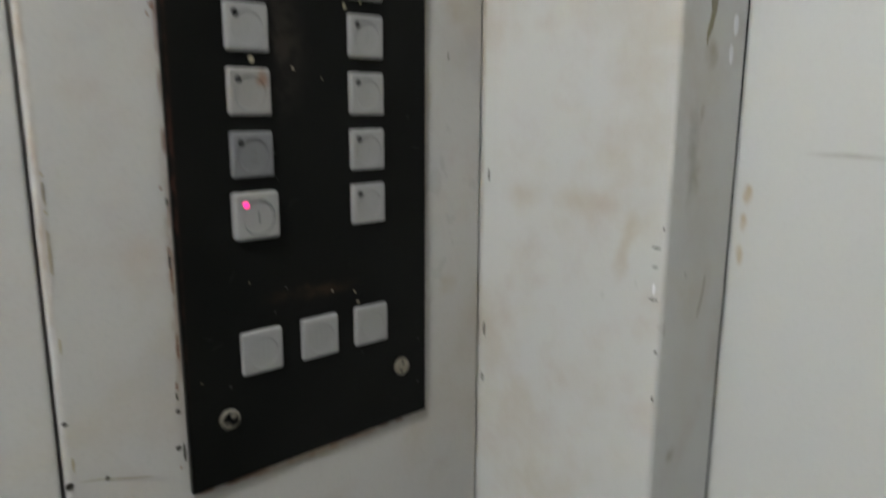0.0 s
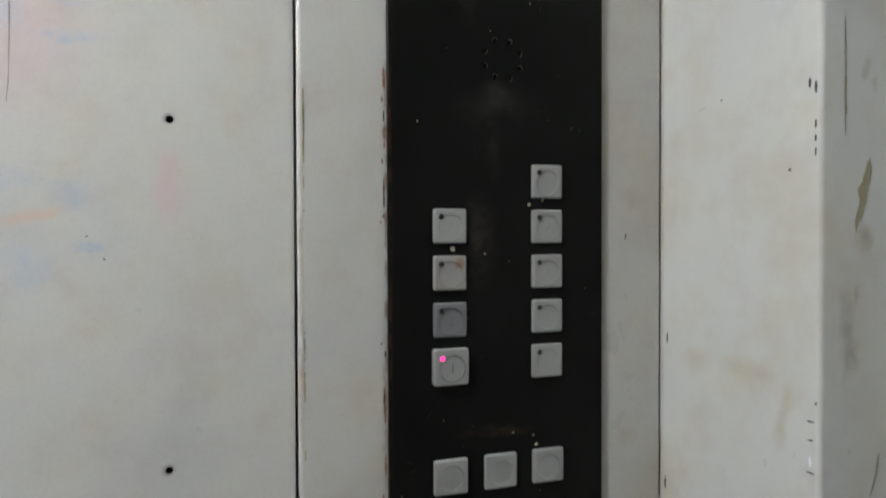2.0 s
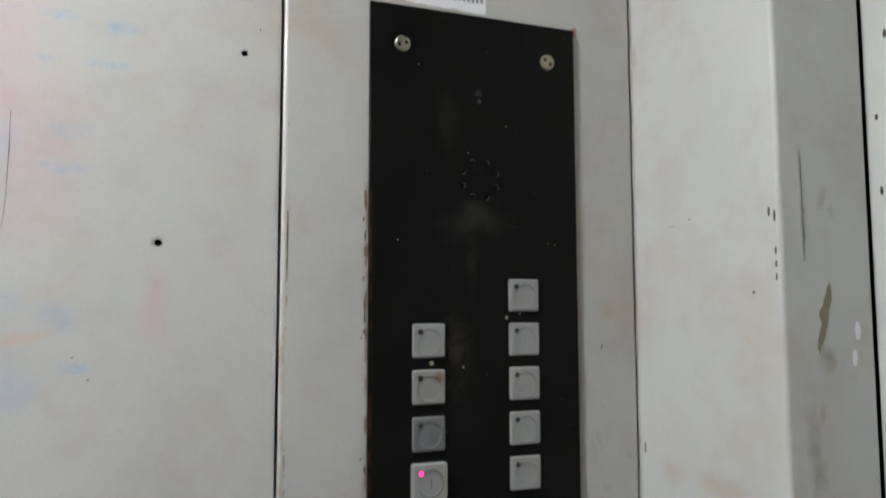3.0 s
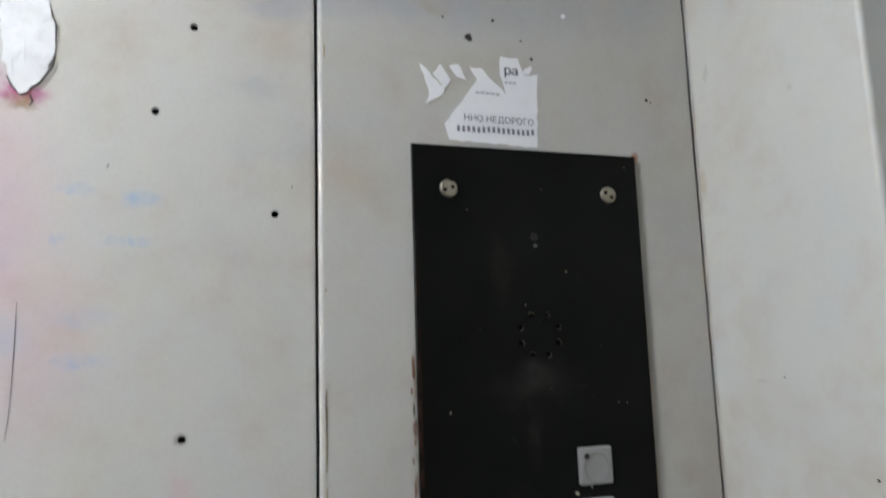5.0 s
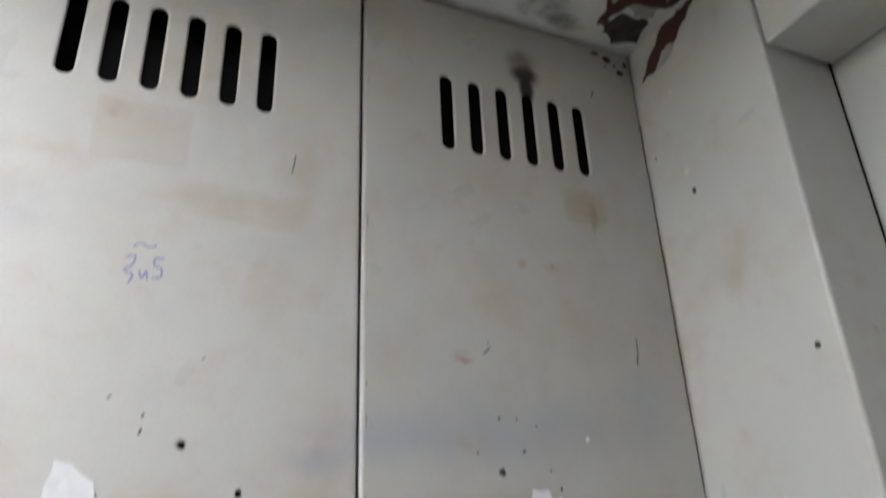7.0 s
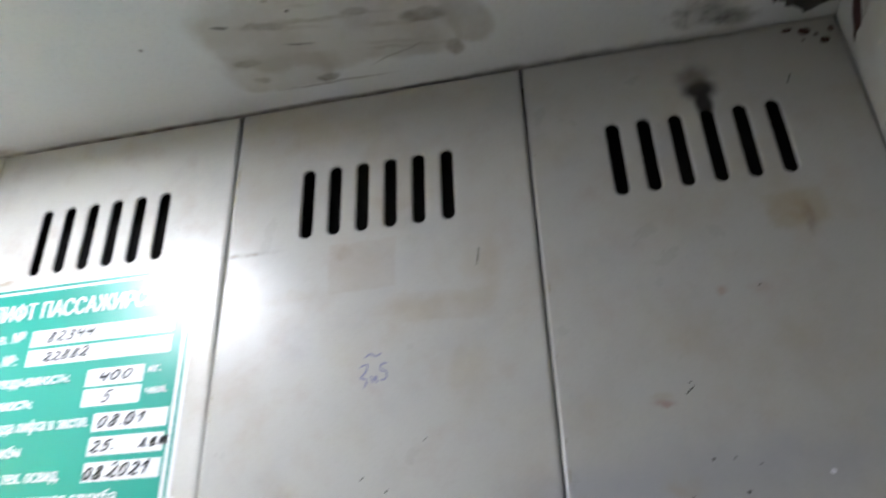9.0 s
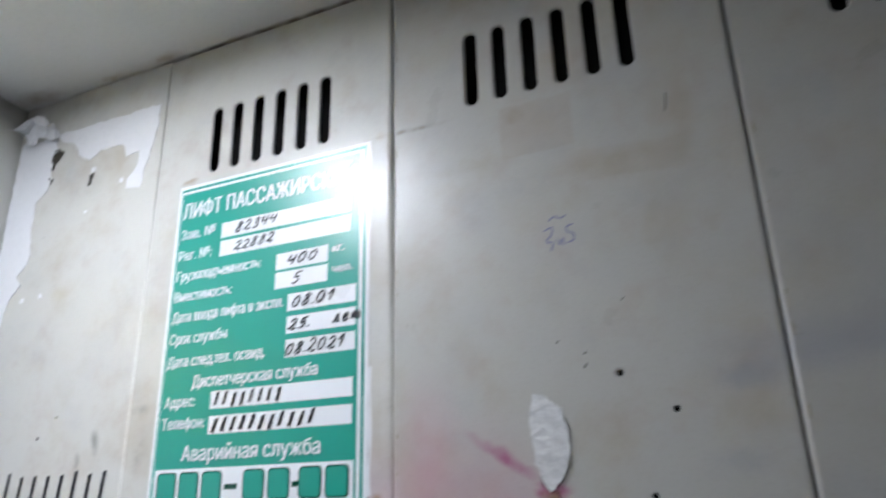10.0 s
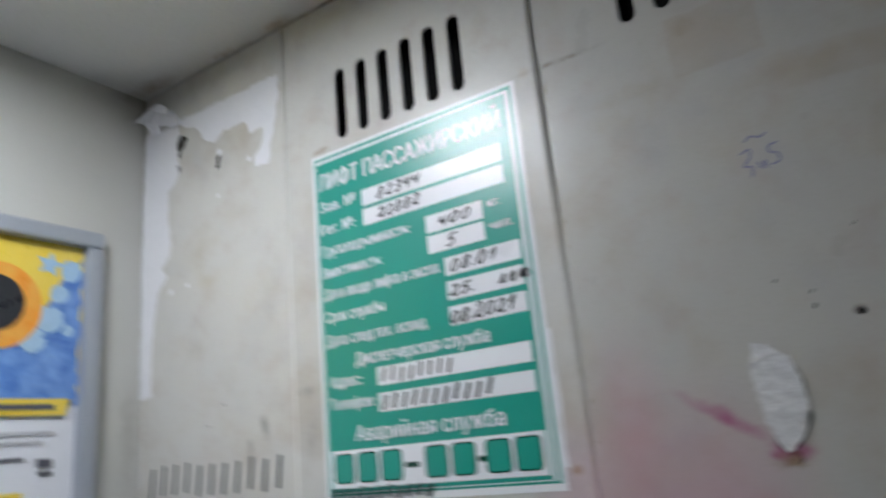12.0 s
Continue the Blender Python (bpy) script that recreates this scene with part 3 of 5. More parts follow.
GREEN = material("green_print_film", (0.014, 0.31, 0.235), 0.30, var=0.03, cloud=15, bump=0.02, spec=0.68, smudge=0.15, tint=(0.02, 0.32, 0.245))
WHITEFILM = material("white_print_film", (0.84, 0.85, 0.87), 0.30, var=0.02, bump=0.02, spec=0.68, smudge=0.15)
GREENDARK = material("dark_green_outline", (0.005, 0.06, 0.035), 0.25)
INK = material("black_marker_ink", (0.012, 0.012, 0.016), 0.4)
FADED = material("faded_marker_ink", (0.33, 0.32, 0.40), 0.5, var=0.2)
BLUEINK = material("blue_pen_ink", (0.10, 0.12, 0.30), 0.5, var=0.3)
SCRIB = material("faded_violet_pen_ink", (0.23, 0.22, 0.39), 0.5, var=0.3, grain=600)
PRINT = material("grey_print_ink", (0.10, 0.10, 0.12), 0.5)
WEAKPRINT = material("worn_print_ink", (0.19, 0.19, 0.21), 0.5)
PALEPRINT = material("pale_print_ink", (0.45, 0.45, 0.47), 0.5)
CHIP = material("dark_chip_and_edge_shadow", (0.035, 0.03, 0.022), 0.6, var=0.2)
RUSTY = material("rusty_brown_edge", (0.17, 0.075, 0.045), 0.7, var=0.3, grain=400, bump=0.3, cloud=80, tint=(0.30, 0.20, 0.13))
YELLOWED = material("yellowed_paint_edge", (0.34, 0.28, 0.17), 0.5, var=0.2, grain=400, bump=0.1, cloud=80)
PRIMER = material("maroon_primer", (0.075, 0.018, 0.014), 0.55, var=0.2, grain=260, bump=0.3, cloud=40, tint=(0.035, 0.012, 0.010))
SOOTED = material("sooty_steel", (0.018, 0.014, 0.013), 0.7, var=0.3, grain=200, bump=0.3, cloud=60, tint=(0.10, 0.085, 0.07))
FLAKE = material("flaking_cream_paint", (0.46, 0.45, 0.41), 0.45, var=0.12, grain=300, bump=0.3, cloud=50, tint=(0.30, 0.28, 0.24))
ALU = material("grey_aluminium_profile", (0.40, 0.43, 0.48), 0.38, metal=0.35, var=0.03, bump=0.03)
P_YEL = material("yellow_poster_print", (0.80, 0.58, 0.05), 0.3, var=0.08, cloud=30, tint=(0.80, 0.68, 0.20))
P_BLU = material("blue_poster_print", (0.06, 0.17, 0.52), 0.3, var=0.16, cloud=60, tint=(0.25, 0.42, 0.75))
P_SKY = material("pale_blue_poster_print", (0.40, 0.58, 0.75), 0.3, var=0.1, cloud=60)
P_ORG = material("orange_poster_print", (0.80, 0.30, 0.03), 0.3, var=0.12, cloud=60, tint=(0.8, 0.5, 0.1))
P_DRK = material("black_poster_print", (0.02, 0.02, 0.025), 0.3)
P_WHT = material("white_poster_print", (0.75, 0.76, 0.80), 0.3, var=0.02)
STK_Y = material("yellow_sticker", (0.75, 0.62, 0.05), 0.4)
STK_R = material("red_sticker", (0.62, 0.03, 0.12), 0.4)
LAMP = glow("glowing_lamp_diffuser", (1.0, 1.0, 1.0), LAMP_POWER)


# ---------------------------------------------------------------- building helpers
def part(name, bm, mat, parent=None, label="", smooth=False):
    """Links a bmesh as one mesh object, under a thing or a part."""
    me = bpy.data.meshes.new(name)
    if smooth:
        for f in bm.faces:
            f.smooth = True
    bm.to_mesh(me)
    bm.free()
    me.materials.append(mat)
    ob = new(name, me)
    if parent is not None:
        ob.parent = parent
    return tagged(ob, label)


def rect(x0, z0, x1, z1):
    return [(x0, z0), (x1, z0), (x1, z1), (x0, z1)]


def circle(x, z, r, n=20):
    return [(x + r * math.cos(2 * math.pi * i / n), z + r * math.sin(2 * math.pi * i / n)) for i in range(n)]


def slot(x, z0, z1, w, n=8):
    r = w / 2
    top = [(x + r * math.cos(math.pi * i / n), z1 - r + r * math.sin(math.pi * i / n)) for i in range(n + 1)]
    low = [(x - r * math.cos(math.pi * i / n), z0 + r - r * math.sin(math.pi * i / n)) for i in range(n + 1)]
    return top + low


def rounded(x0, z0, x1, z1, r, n=5):
    pts = []
    for cx, cz, a in ((x1 - r, z1 - r, 0), (x0 + r, z1 - r, 90), (x0 + r, z0 + r, 180), (x1 - r, z0 + r, 270)):
        for i in range(n + 1):
            t = radians(a + 90 * i / n)
            pts.append((cx + r * math.cos(t), cz + r * math.sin(t)))
    return pts


def offset(loop, d):
    """The loop moved outwards by d along its corners' normals (counter-clockwise loops)."""
    out, n = [], len(loop)
    for i in range(n):
        (ax, az), (bx, bz), (cx, cz) = loop[i - 1], loop[i], loop[(i + 1) % n]
        n1, n2 = Vector((bz - az, ax - bx)).normalized(), Vector((cz - bz, bx - cx)).normalized()
        m = n1 + n2
        m = m / max(m.dot(n1), 0.2) if m.length > 1e-6 else n1
        out.append((bx + d * m.x, bz + d * m.y))
    return out


def sheet(outer, holes, y, depth, r=0.0025, hole_r=0.002, steps=3, hole_depth=0.0025):
    """A sheet-metal face in the plane y, facing -y, with rounded folded rim and pressed holes that go through it."""
    bm = bmesh.new()
    edges = []

    def ring(loop, yy):
        return [bm.verts.new((a, yy, b)) for a, b in loop]

    def skirt(loop, sign, rr, deep):
        first = prev = ring(offset(loop, -sign * rr) if rr else loop, y)
        for i in range(len(first)):
            edges.append(bm.edges.new((first[i], first[(i + 1) % len(first)])))
        stations = [(rr * (1 - math.sin(math.pi / 2 * k / steps)), rr * (1 - math.cos(math.pi / 2 * k / steps))) for k in range(1, steps + 1)] if rr else []
        for inset, yy in stations + [(0, max(deep, rr + 0.0005))]:
            cur = ring(offset(loop, -sign * inset), y + yy)
            for i in range(len(cur)):
                j = (i + 1) % len(cur)
                f = bm.faces.new((prev[i], prev[j], cur[j], cur[i]))
                f.smooth = True
            prev = cur

    skirt(outer, 1, r, depth)
    for h in holes:
        skirt(h, -1, hole_r if max(a for a, _ in h) - min(a for a, _ in h) > 0.006 else 0.0003, hole_depth)
    bmesh.ops.triangle_fill(bm, edges=edges, use_beauty=True, use_dissolve=False)
    bmesh.ops.recalc_face_normals(bm, faces=bm.faces)
    front = [f for f in bm.faces if abs(f.normal.y) > 0.99 and abs(f.calc_center_median().y - y) < 1e-6]
    if sum(f.normal.y * f.calc_area() for f in front) > 0:
        bmesh.ops.reverse_faces(bm, faces=bm.faces)
    return bm


def puck(loop, y, depth, bevel, steps=3, dish=0.0):
    """A solid pad on the plane y that stands out by depth towards -y, its front edge rounded."""
    bm = bmesh.new()
    prev = [bm.verts.new((a, y, b)) for a, b in loop]
    st = [(0, depth - bevel)] + [(bevel * (1 - math.cos(math.pi / 2 * k / steps)), depth - bevel + bevel * math.sin(math.pi / 2 * k / steps)) for k in range(1, steps + 1)]
    for inset, d in st:
        cur = [bm.verts.new((a, y - d, b)) for a, b in offset(loop, -inset)]
        for i in range(len(cur)):
            j = (i + 1) % len(cur)
            f = bm.faces.new((prev[i], prev[j], cur[j], cur[i]))
            f.smooth = True
        prev = cur
    if dish:
        mx, mz = sum(a for a, _ in loop) / len(loop), sum(b for _, b in loop) / len(loop)
        top = offset(loop, -bevel)
        for s in (0.92, 0.8, 0.6, 0.4, 0.2):
            cur = [bm.verts.new((mx + (a - mx) * s, y - depth + dish * (1 - s * s), mz + (b - mz) * s)) for a, b in top]
            for i in range(len(cur)):
                j = (i + 1) % len(cur)
                bm.faces.new((prev[i], prev[j], cur[j], cur[i])).smooth = True
            prev = cur
    bm.faces.new(prev).smooth = bool(dish)
    bmesh.ops.recalc_face_normals(bm, faces=bm.faces)
    return bm


def box(x0, y0, z0, x1, y1, z1, bevel=0.0):
    bm = bmesh.new()
    bmesh.ops.create_cube(bm, size=1)
    for v in bm.verts:
        v.co = ((x0 + x1) / 2 + v.co.x * (x1 - x0), (y0 + y1) / 2 + v.co.y * (y1 - y0), (z0 + z1) / 2 + v.co.z * (z1 - z0))
    if bevel:
        bmesh.ops.bevel(bm, geom=bm.edges[:], offset=bevel, segments=2, affect="EDGES", profile=0.5)
    return bm


def rough_loop(loop, step, amp, seed):
    """Breaks the sides of an outline into short uneven steps, as torn paper or chipped paint has."""
    rnd, out = random.Random(seed), []
    for i, (ax, az) in enumerate(loop):
        bx, bz = loop[(i + 1) % len(loop)]
        n = max(1, int(math.hypot(bx - ax, bz - az) / step))
        for k in range(n):
            t = k / n
            w = amp if k else amp * 0.4
            out.append((ax + (bx - ax) * t + rnd.uniform(-w, w), az + (bz - az) * t + rnd.uniform(-w, w)))
    return out


def film(loop, y, thick=0.0004, lift=0.0, seed=1):
    """A thin flat piece (paper, paint, ink) on the plane y; lift lets it stand off unevenly."""
    bm = bmesh.new()
    rnd = random.Random(seed)
    vs = [bm.verts.new((a, y - thick - rnd.uniform(0, lift), b)) for a, b in loop]
    es = [bm.edges.new((vs[i], vs[(i + 1) % len(vs)])) for i in range(len(vs))]
    bmesh.ops.triangle_fill(bm, edges=es, use_beauty=True)
    low = [bm.verts.new((a, y, b)) for a, b in loop]
    for i in range(len(vs)):
        j = (i + 1) % len(vs)
        bm.faces.new((vs[i], vs[j], low[j], low[i]))
    bmesh.ops.recalc_face_normals(bm, faces=bm.faces)
    if sum(f.normal.y * f.calc_area() for f in bm.faces) > 0:
        bmesh.ops.reverse_faces(bm, faces=bm.faces)
    return bm


def stroke(bm, pts, w, y):
    """Adds a pen stroke of width w through pts, tapered at its ends."""
    left, right = [], []
    for i, (a, b) in enumerate(pts):
        p, q = pts[max(0, i - 1)], pts[min(len(pts) - 1, i + 1)]
        d = Vector((q[0] - p[0], q[1] - p[1]))
        d = d.normalized() if d.length else Vector((1, 0))
        h = w / 2 * (0.55 if i in (0, len(pts) - 1) else 1)
        left.append(bm.verts.new((a - d.y * h, y, b + d.x * h)))
        right.append(bm.verts.new((a + d.y * h, y, b - d.x * h)))
    for i in range(len(pts) - 1):
        bm.faces.new((right[i], right[i + 1], left[i + 1], left[i]))
    return bm


def letters(name, text, shear, mode):
    """The built-in font's letters as a mesh, filled or as bare outlines."""
    cu = bpy.data.curves.new(name, "FONT")
    cu.body, cu.size, cu.shear, cu.resolution_u, cu.fill_mode = text, 1.0, shear, 3, mode
    tmp = bpy.data.objects.new(name, cu)
    scene.collection.objects.link(tmp)
    me = bpy.data.meshes.new_from_object(tmp.evaluated_get(bpy.context.evaluated_depsgraph_get()))
    bpy.data.objects.remove(tmp)
    return me


def contours(me):
    near, loops, seen = {}, [], set()
    for e in me.edges:
        a, b = e.vertices
        near.setdefault(a, []).append(b), near.setdefault(b, []).append(a)
    for v in near:
        loop, last, cur = [], None, v
        while cur not in seen:
            seen.add(cur)
            loop.append(tuple(me.vertices[cur].co[:2]))
            nxt = [k for k in near[cur] if k != last and k not in seen]
            last, cur = cur, nxt[0] if nxt else cur
        if len(loop) > 2:
            loops.append(loop)
    return loops


def inside(p, lp):
    hit = False
    for k in range(len(lp)):
        (ax, ay), (bx, by) = lp[k - 1], lp[k]
        if (ay > p[1]) != (by > p[1]) and p[0] < (bx - ax) * (p[1] - ay) / (by - ay) + ax:
            hit = not hit
    return hit


def glyph_mesh(name, text, shear):
    """Flat letters one em high; letters whose strokes cross are filled contour by contour, so that they stay whole."""
    me = letters(name, text, shear, "BOTH")
    crossing = [k for k, c in enumerate(text) if c in "фФэьъын"]
    if not crossing:
        me.materials.clear()
        return me
    bm = bmesh.new()
    bm.from_mesh(me)
    rings = contours(letters(name, text, shear, "NONE"))
    for k in crossing:
        reach = [max((v.co.x for v in letters(name, text[:n], 0.0, "BOTH").vertices), default=-1.0) if n else -1.0 for n in (k, k + 1)]
        x0, x1 = reach[0] + 0.004, reach[1] + 0.004
        bmesh.ops.delete(bm, geom=[v for v in bm.verts if x0 < v.co.x < x1], context="VERTS")
        mine = sorted((lp for lp in rings if all(x0 < p[0] < x1 for p in lp)), key=lambda lp: -abs(sum(lp[q - 1][0] * lp[q][1] - lp[q][0] * lp[q - 1][1] for q in range(len(lp)))))
        outers = []
        for lp in mine:
            homes = [o for o in outers if all(inside(p, o[0]) for p in lp[::3])]
            if homes:
                homes[-1][1].append(lp)
            else:
                outers.append((lp, []))
        for n, (lp, holes) in enumerate(outers):
            edges = []
            for ring in (lp, *holes):
                vs = [bm.verts.new((a, b, 0.002 * (n % 2))) for a, b in ring]
                edges += [bm.edges.new((vs[q - 1], vs[q])) for q in range(len(vs))]
            bmesh.ops.triangle_fill(bm, edges=edges, use_beauty=True, normal=(0, 0, 1))
    bm.to_mesh(me)
    bm.free()
    me.materials.clear()
    return me


def writing(name, text, x, z, height, mat, parent, y, width=0.0, align="LEFT", shear=0.0, tilt=0.0, bold=0.0):
    """Lettering with its base line from (x, z) on the plane y. height: of a capital; width: squeezes the line to that length."""
    me = glyph_mesh(name, text, shear)
    xs = [v.co.x for v in me.vertices]
    s = height / 0.70
    sx = width / (max(xs) - min(xs)) if width else s
    me.transform(Matrix.Diagonal((sx, s, s, 1)) @ Matrix.Translation((-min(xs), 0, 0)))
    length = (max(xs) - min(xs)) * sx
    if bold:
        bm = bmesh.new()
        for k in (-1, 0, 1):
            count = len(bm.verts)
            bm.from_mesh(me)
            bm.verts.ensure_lookup_table()
            for v in bm.verts[count:]:
                v.co.x, v.co.z = v.co.x + k * bold * height, v.co.z + k * 0.00004
        bm.to_mesh(me)
        bm.free()
    me.materials.append(mat)
    ob = new(name, me)
    ob.matrix_basis = pose(x - (length / 2 if align == "CENTER" else 0), y, z, 90, 0, 0) @ pose(0, 0, 0, 0, 0, tilt)
    ob.parent = parent
    return ob


def curve(pts, steps=4):
    """Points of a smooth line through pts."""
    out = []
    for i in range(len(pts) - 1):
        p0, p1, p2, p3 = (Vector(pts[min(max(k, 0), len(pts) - 1)]) for k in (i - 1, i, i + 1, i + 2))
        for k in range(steps):
            t = k / steps
            q = 0.5 * (2 * p1 + (p2 - p0) * t + (2 * p0 - 5 * p1 + 4 * p2 - p3) * t * t + (3 * p1 - p0 - 3 * p2 + p3) * t ** 3)
            out.append((q.x, q.y))
    return out + [tuple(pts[-1])]


# pen strokes of each written character, in a box one unit high
PEN = {"0": [[(.55, .95), (.25, .8), (.12, .35), (.3, .03), (.58, .2), (.66, .7), (.5, .97)]],
       "1": [[(.12, .55), (.5, 1), (.36, 0)]],
       "2": [[(.15, .75), (.4, 1), (.66, .8), (.45, .4), (.08, .06), (.25, .2), (.5, 0), (.8, .12)]],
       "3": [[(.2, .9), (.52, 1), (.62, .78), (.34, .55), (.66, .36), (.46, .02), (.1, .12)]],
       "4": [[(.24, 1), (.1, .5), (.4, .5), (.66, .6)], [(.72, 1), (.52, 0)]],
       "5": [[(.82, 1), (.36, .93), (.24, .52), (.55, .6), (.62, .28), (.36, 0), (.08, .12)]],
       "8": [[(.66, .86), (.42, 1), (.24, .76), (.58, .3), (.36, 0), (.12, .22), (.5, .66), (.68, .9)]],
       ".": [[(.1, .02), (.16, .08), (.2, .02)]],
       "л": [[(0, .1), (.16, .06), (.4, .82), (.46, .02), (.66, .12)]],
       "е": [[(.05, .3), (.45, .5), (.36, .78), (.1, .45), (.26, .02), (.66, .2)]],
       "т": [[(.1, .8), (.06, 0), (.34, .8), (.34, 0), (.62, .8), (.6, .04), (.86, .16)]]}


def handwriting(text, x, z, height, width, mat, parent, y, pen, lean=0.3, rise=0.03, seed=1):
    """A line written by hand, its strokes of the pen's width, in one mesh."""
    rnd, bm = random.Random(seed), bmesh.new()
    room = [0.35 if c == "." else 1.0 for c in text]
    step, at = width / sum(room), 0.0
    for c, r in zip(text, room):
        up, tall = rnd.uniform(-0.06, 0.06), rnd.uniform(0.9, 1.08)
        for n, line in enumerate(PEN[c]):
            pts = [(x + at + (a + lean * (b - 0.5)) * step * 1.05, z + (b * tall + up) * height + at * rise) for a, b in line]
            stroke(bm, curve(pts), pen * rnd.uniform(0.85, 1.15), y - 0.00003 * n)
        at += r * step
    return part("handwriting", bm, mat, parent)


def bars(name, x0, x1, z0, z1, count, mat, parent, y, lean=0.0, fill=0.55, seed=0):
    """A row of plain slanted bars that stands for a number or words, each a part of its own."""
    rnd, step = random.Random(seed), (x1 - x0) / count
    for i in range(count):
        a, w, up = x0 + step * i, step * fill, rnd.uniform(-0.1, 0.1) * (z1 - z0)
        bm = bmesh.new()
        bm.faces.new([bm.verts.new((a + dx, y, zz)) for dx, zz in ((0, z0 + up), (w, z0 + up), (w + lean, z1 + up), (lean, z1 + up))])
        part(name, bm, mat, parent)


def thing(name, label, category, group="", at=(0, 0, 0)):
    ob = new(name)
    ob.location = at
    return tagged(ob, label, category, group)


# ---------------------------------------------------------------- setting: the car's shell
floor = tagged(part("floor", box(-0.80, CAR_Y - 0.05, -0.05, 0.42, 0.05, 0.0), FLOOR), "worn grey linoleum lift floor", "floor", kind="structure")
ceiling = tagged(part("ceiling", box(-0.80, CAR_Y - 0.05, CEIL, 0.42, 0.06, CEIL + 0.03), CEILING),
                 "white painted ceiling with scraped grime and rusty corner", "ceiling", kind="structure")
wall_west = tagged(part("wall_west", box(-0.80, CAR_Y, 0.0, WALL_X0, 0.05, CEIL - 0.001), REAR), "cream painted steel rear wall", "wall", kind="structure")
# opposite wall, out of view, darkened so that less light bounces
wall_south = tagged(part("wall_south", box(-0.80, CAR_Y - 0.05, 0.0, 0.42, CAR_Y - 0.001, CEIL - 0.001), BOUNCE_CUT), "unseen side wall, darkened to cut bounce light", "wall", kind="structure")

# side wall: four folded panels before a near-black sheet that paints the slots' shadow
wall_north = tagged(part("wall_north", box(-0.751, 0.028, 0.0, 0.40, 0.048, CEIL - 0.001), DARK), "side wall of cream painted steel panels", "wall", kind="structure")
VENTS = {1: -0.3975, 2: -0.132, 3: 0.1315}
BOLT_HOLES = [(-0.070, 1.480), (-0.072, 1.281), (-0.103, 1.262), (-0.027, 1.236), (-0.100, 1.7305), (-0.068, 1.7055), (-0.087, 1.655), (-0.0235, 1.600)]
panels = []
for i in range(4):
    x0, x1 = SEAMS[i] + (0.0007, 0.0003, 0.0011, 0.0008)[i], SEAMS[i + 1] - (0.0003, 0.0011, 0.0008, 0.0007)[i]
    holes = [slot(VENTS[i] + 0.0248 * (k - 2.5), 1.955, 2.0235, 0.0108) for k in range(6)] if i in VENTS else []
    if i == 2:
        holes += [circle(a, b, 0.0021, 14) for a, b in BOLT_HOLES]
    if i == 0:
        holes += [circle(a, b, 0.0018, 10) for a, b in ((-0.621, 1.737), (-0.642, 1.719))]
    bm = sheet(rect(x0, 0.02, x1, CEIL - 0.0015), holes, 0.0, 0.012, r=0.0012 if i < 1 else 0.003, hole_r=0.0018)
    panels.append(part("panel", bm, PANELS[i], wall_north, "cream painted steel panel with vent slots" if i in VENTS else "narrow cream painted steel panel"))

# front return with its rounded edge and the reveal of the door opening
def profile(name, pts, z0, z1, mat, kind_label, category):
    bm = bmesh.new()
    low, top = [bm.verts.new((a, b, z0)) for a, b in pts], [bm.verts.new((a, b, z1)) for a, b in pts]
    for i in range(len(pts)):
        j = (i + 1) % len(pts)
        bm.faces.new((low[i], low[j], top[j], top[i]))
    bm.faces.new(top), bm.faces.new(list(reversed(low)))
    bmesh.ops.recalc_face_normals(bm, faces=bm.faces)
    ob = part(name, bm, mat)
    return tagged(ob, kind_label, category, kind="structure")


def return_outline(edge, sign):
    r, pts = 0.003, [(WALL_X1, edge + sign * 0.15)]
    for k in range(7):
        a = math.pi / 2 * k / 6
        pts.append((WALL_X1 + r * (1 - math.cos(a)), edge + sign * r * (1 - math.sin(a))))
    return pts + [(0.3305, edge), (0.3305, edge + sign * 0.15)]


wall_east_return = profile("wall_east", return_outline(REV_Y, 1), 0.0, CEIL - 0.001, RETURN, "white unseen far front return, darkened to cut bounce light beside the door", "wall")
# far return, out of view, darkened likewise against bounce light
profile("wall_east", return_outline(-0.793, -1), 0.0, CEIL - 0.001, BOUNCE_CUT, "unseen far front return, darkened to cut bounce light", "wall")
lintel = tagged(part("lintel", box(WALL_X1 + 0.0005, -0.7915, 2.003, 0.3300, REV_Y - 0.0022, CEIL - 0.001, 0.002), RETURN),
                "white painted steel lintel above the door", "lintel", kind="structure")
door = tagged(part("door_1", box(0.3350, -0.84, 0.004, 0.36, -0.1335, 2.06, 0.003), DOOR), "closed white painted steel sliding door", "door", kind="structure")
# added board, its blackness painted in for the unlit gap behind the door
wall_shaft = tagged(part("wall_shaft", box(0.365, CAR_Y, 0.0, 0.41, 0.027, CEIL - 0.001), DARK), "near-black board painting the darkness behind the sliding door", "wall", kind="structure")

# ceiling lamp: a diffuser set back in a square frame, added to trim grazing light
ceiling_lamp = thing("ceiling_lamp", "square ceiling lamp with glowing white diffuser set back in its frame", "lamp", at=(-0.500, -0.345, CEIL))
part("diffuser", box(-0.063, -0.063, -0.010, 0.063, 0.063, -0.001, 0.002), LAMP, ceiling_lamp, "glowing white diffuser")
for x0, y0, x1, y1 in ((-0.078, -0.078, 0.078, -0.064), (-0.078, 0.064, 0.078, 0.078), (-0.078, -0.0638, -0.064, 0.0638), (0.064, -0.0638, 0.078, 0.0638)):
    part("frame_bar", box(x0, y0, -0.0125, x1, y1, 0.0, 0.002), ALU, ceiling_lamp)

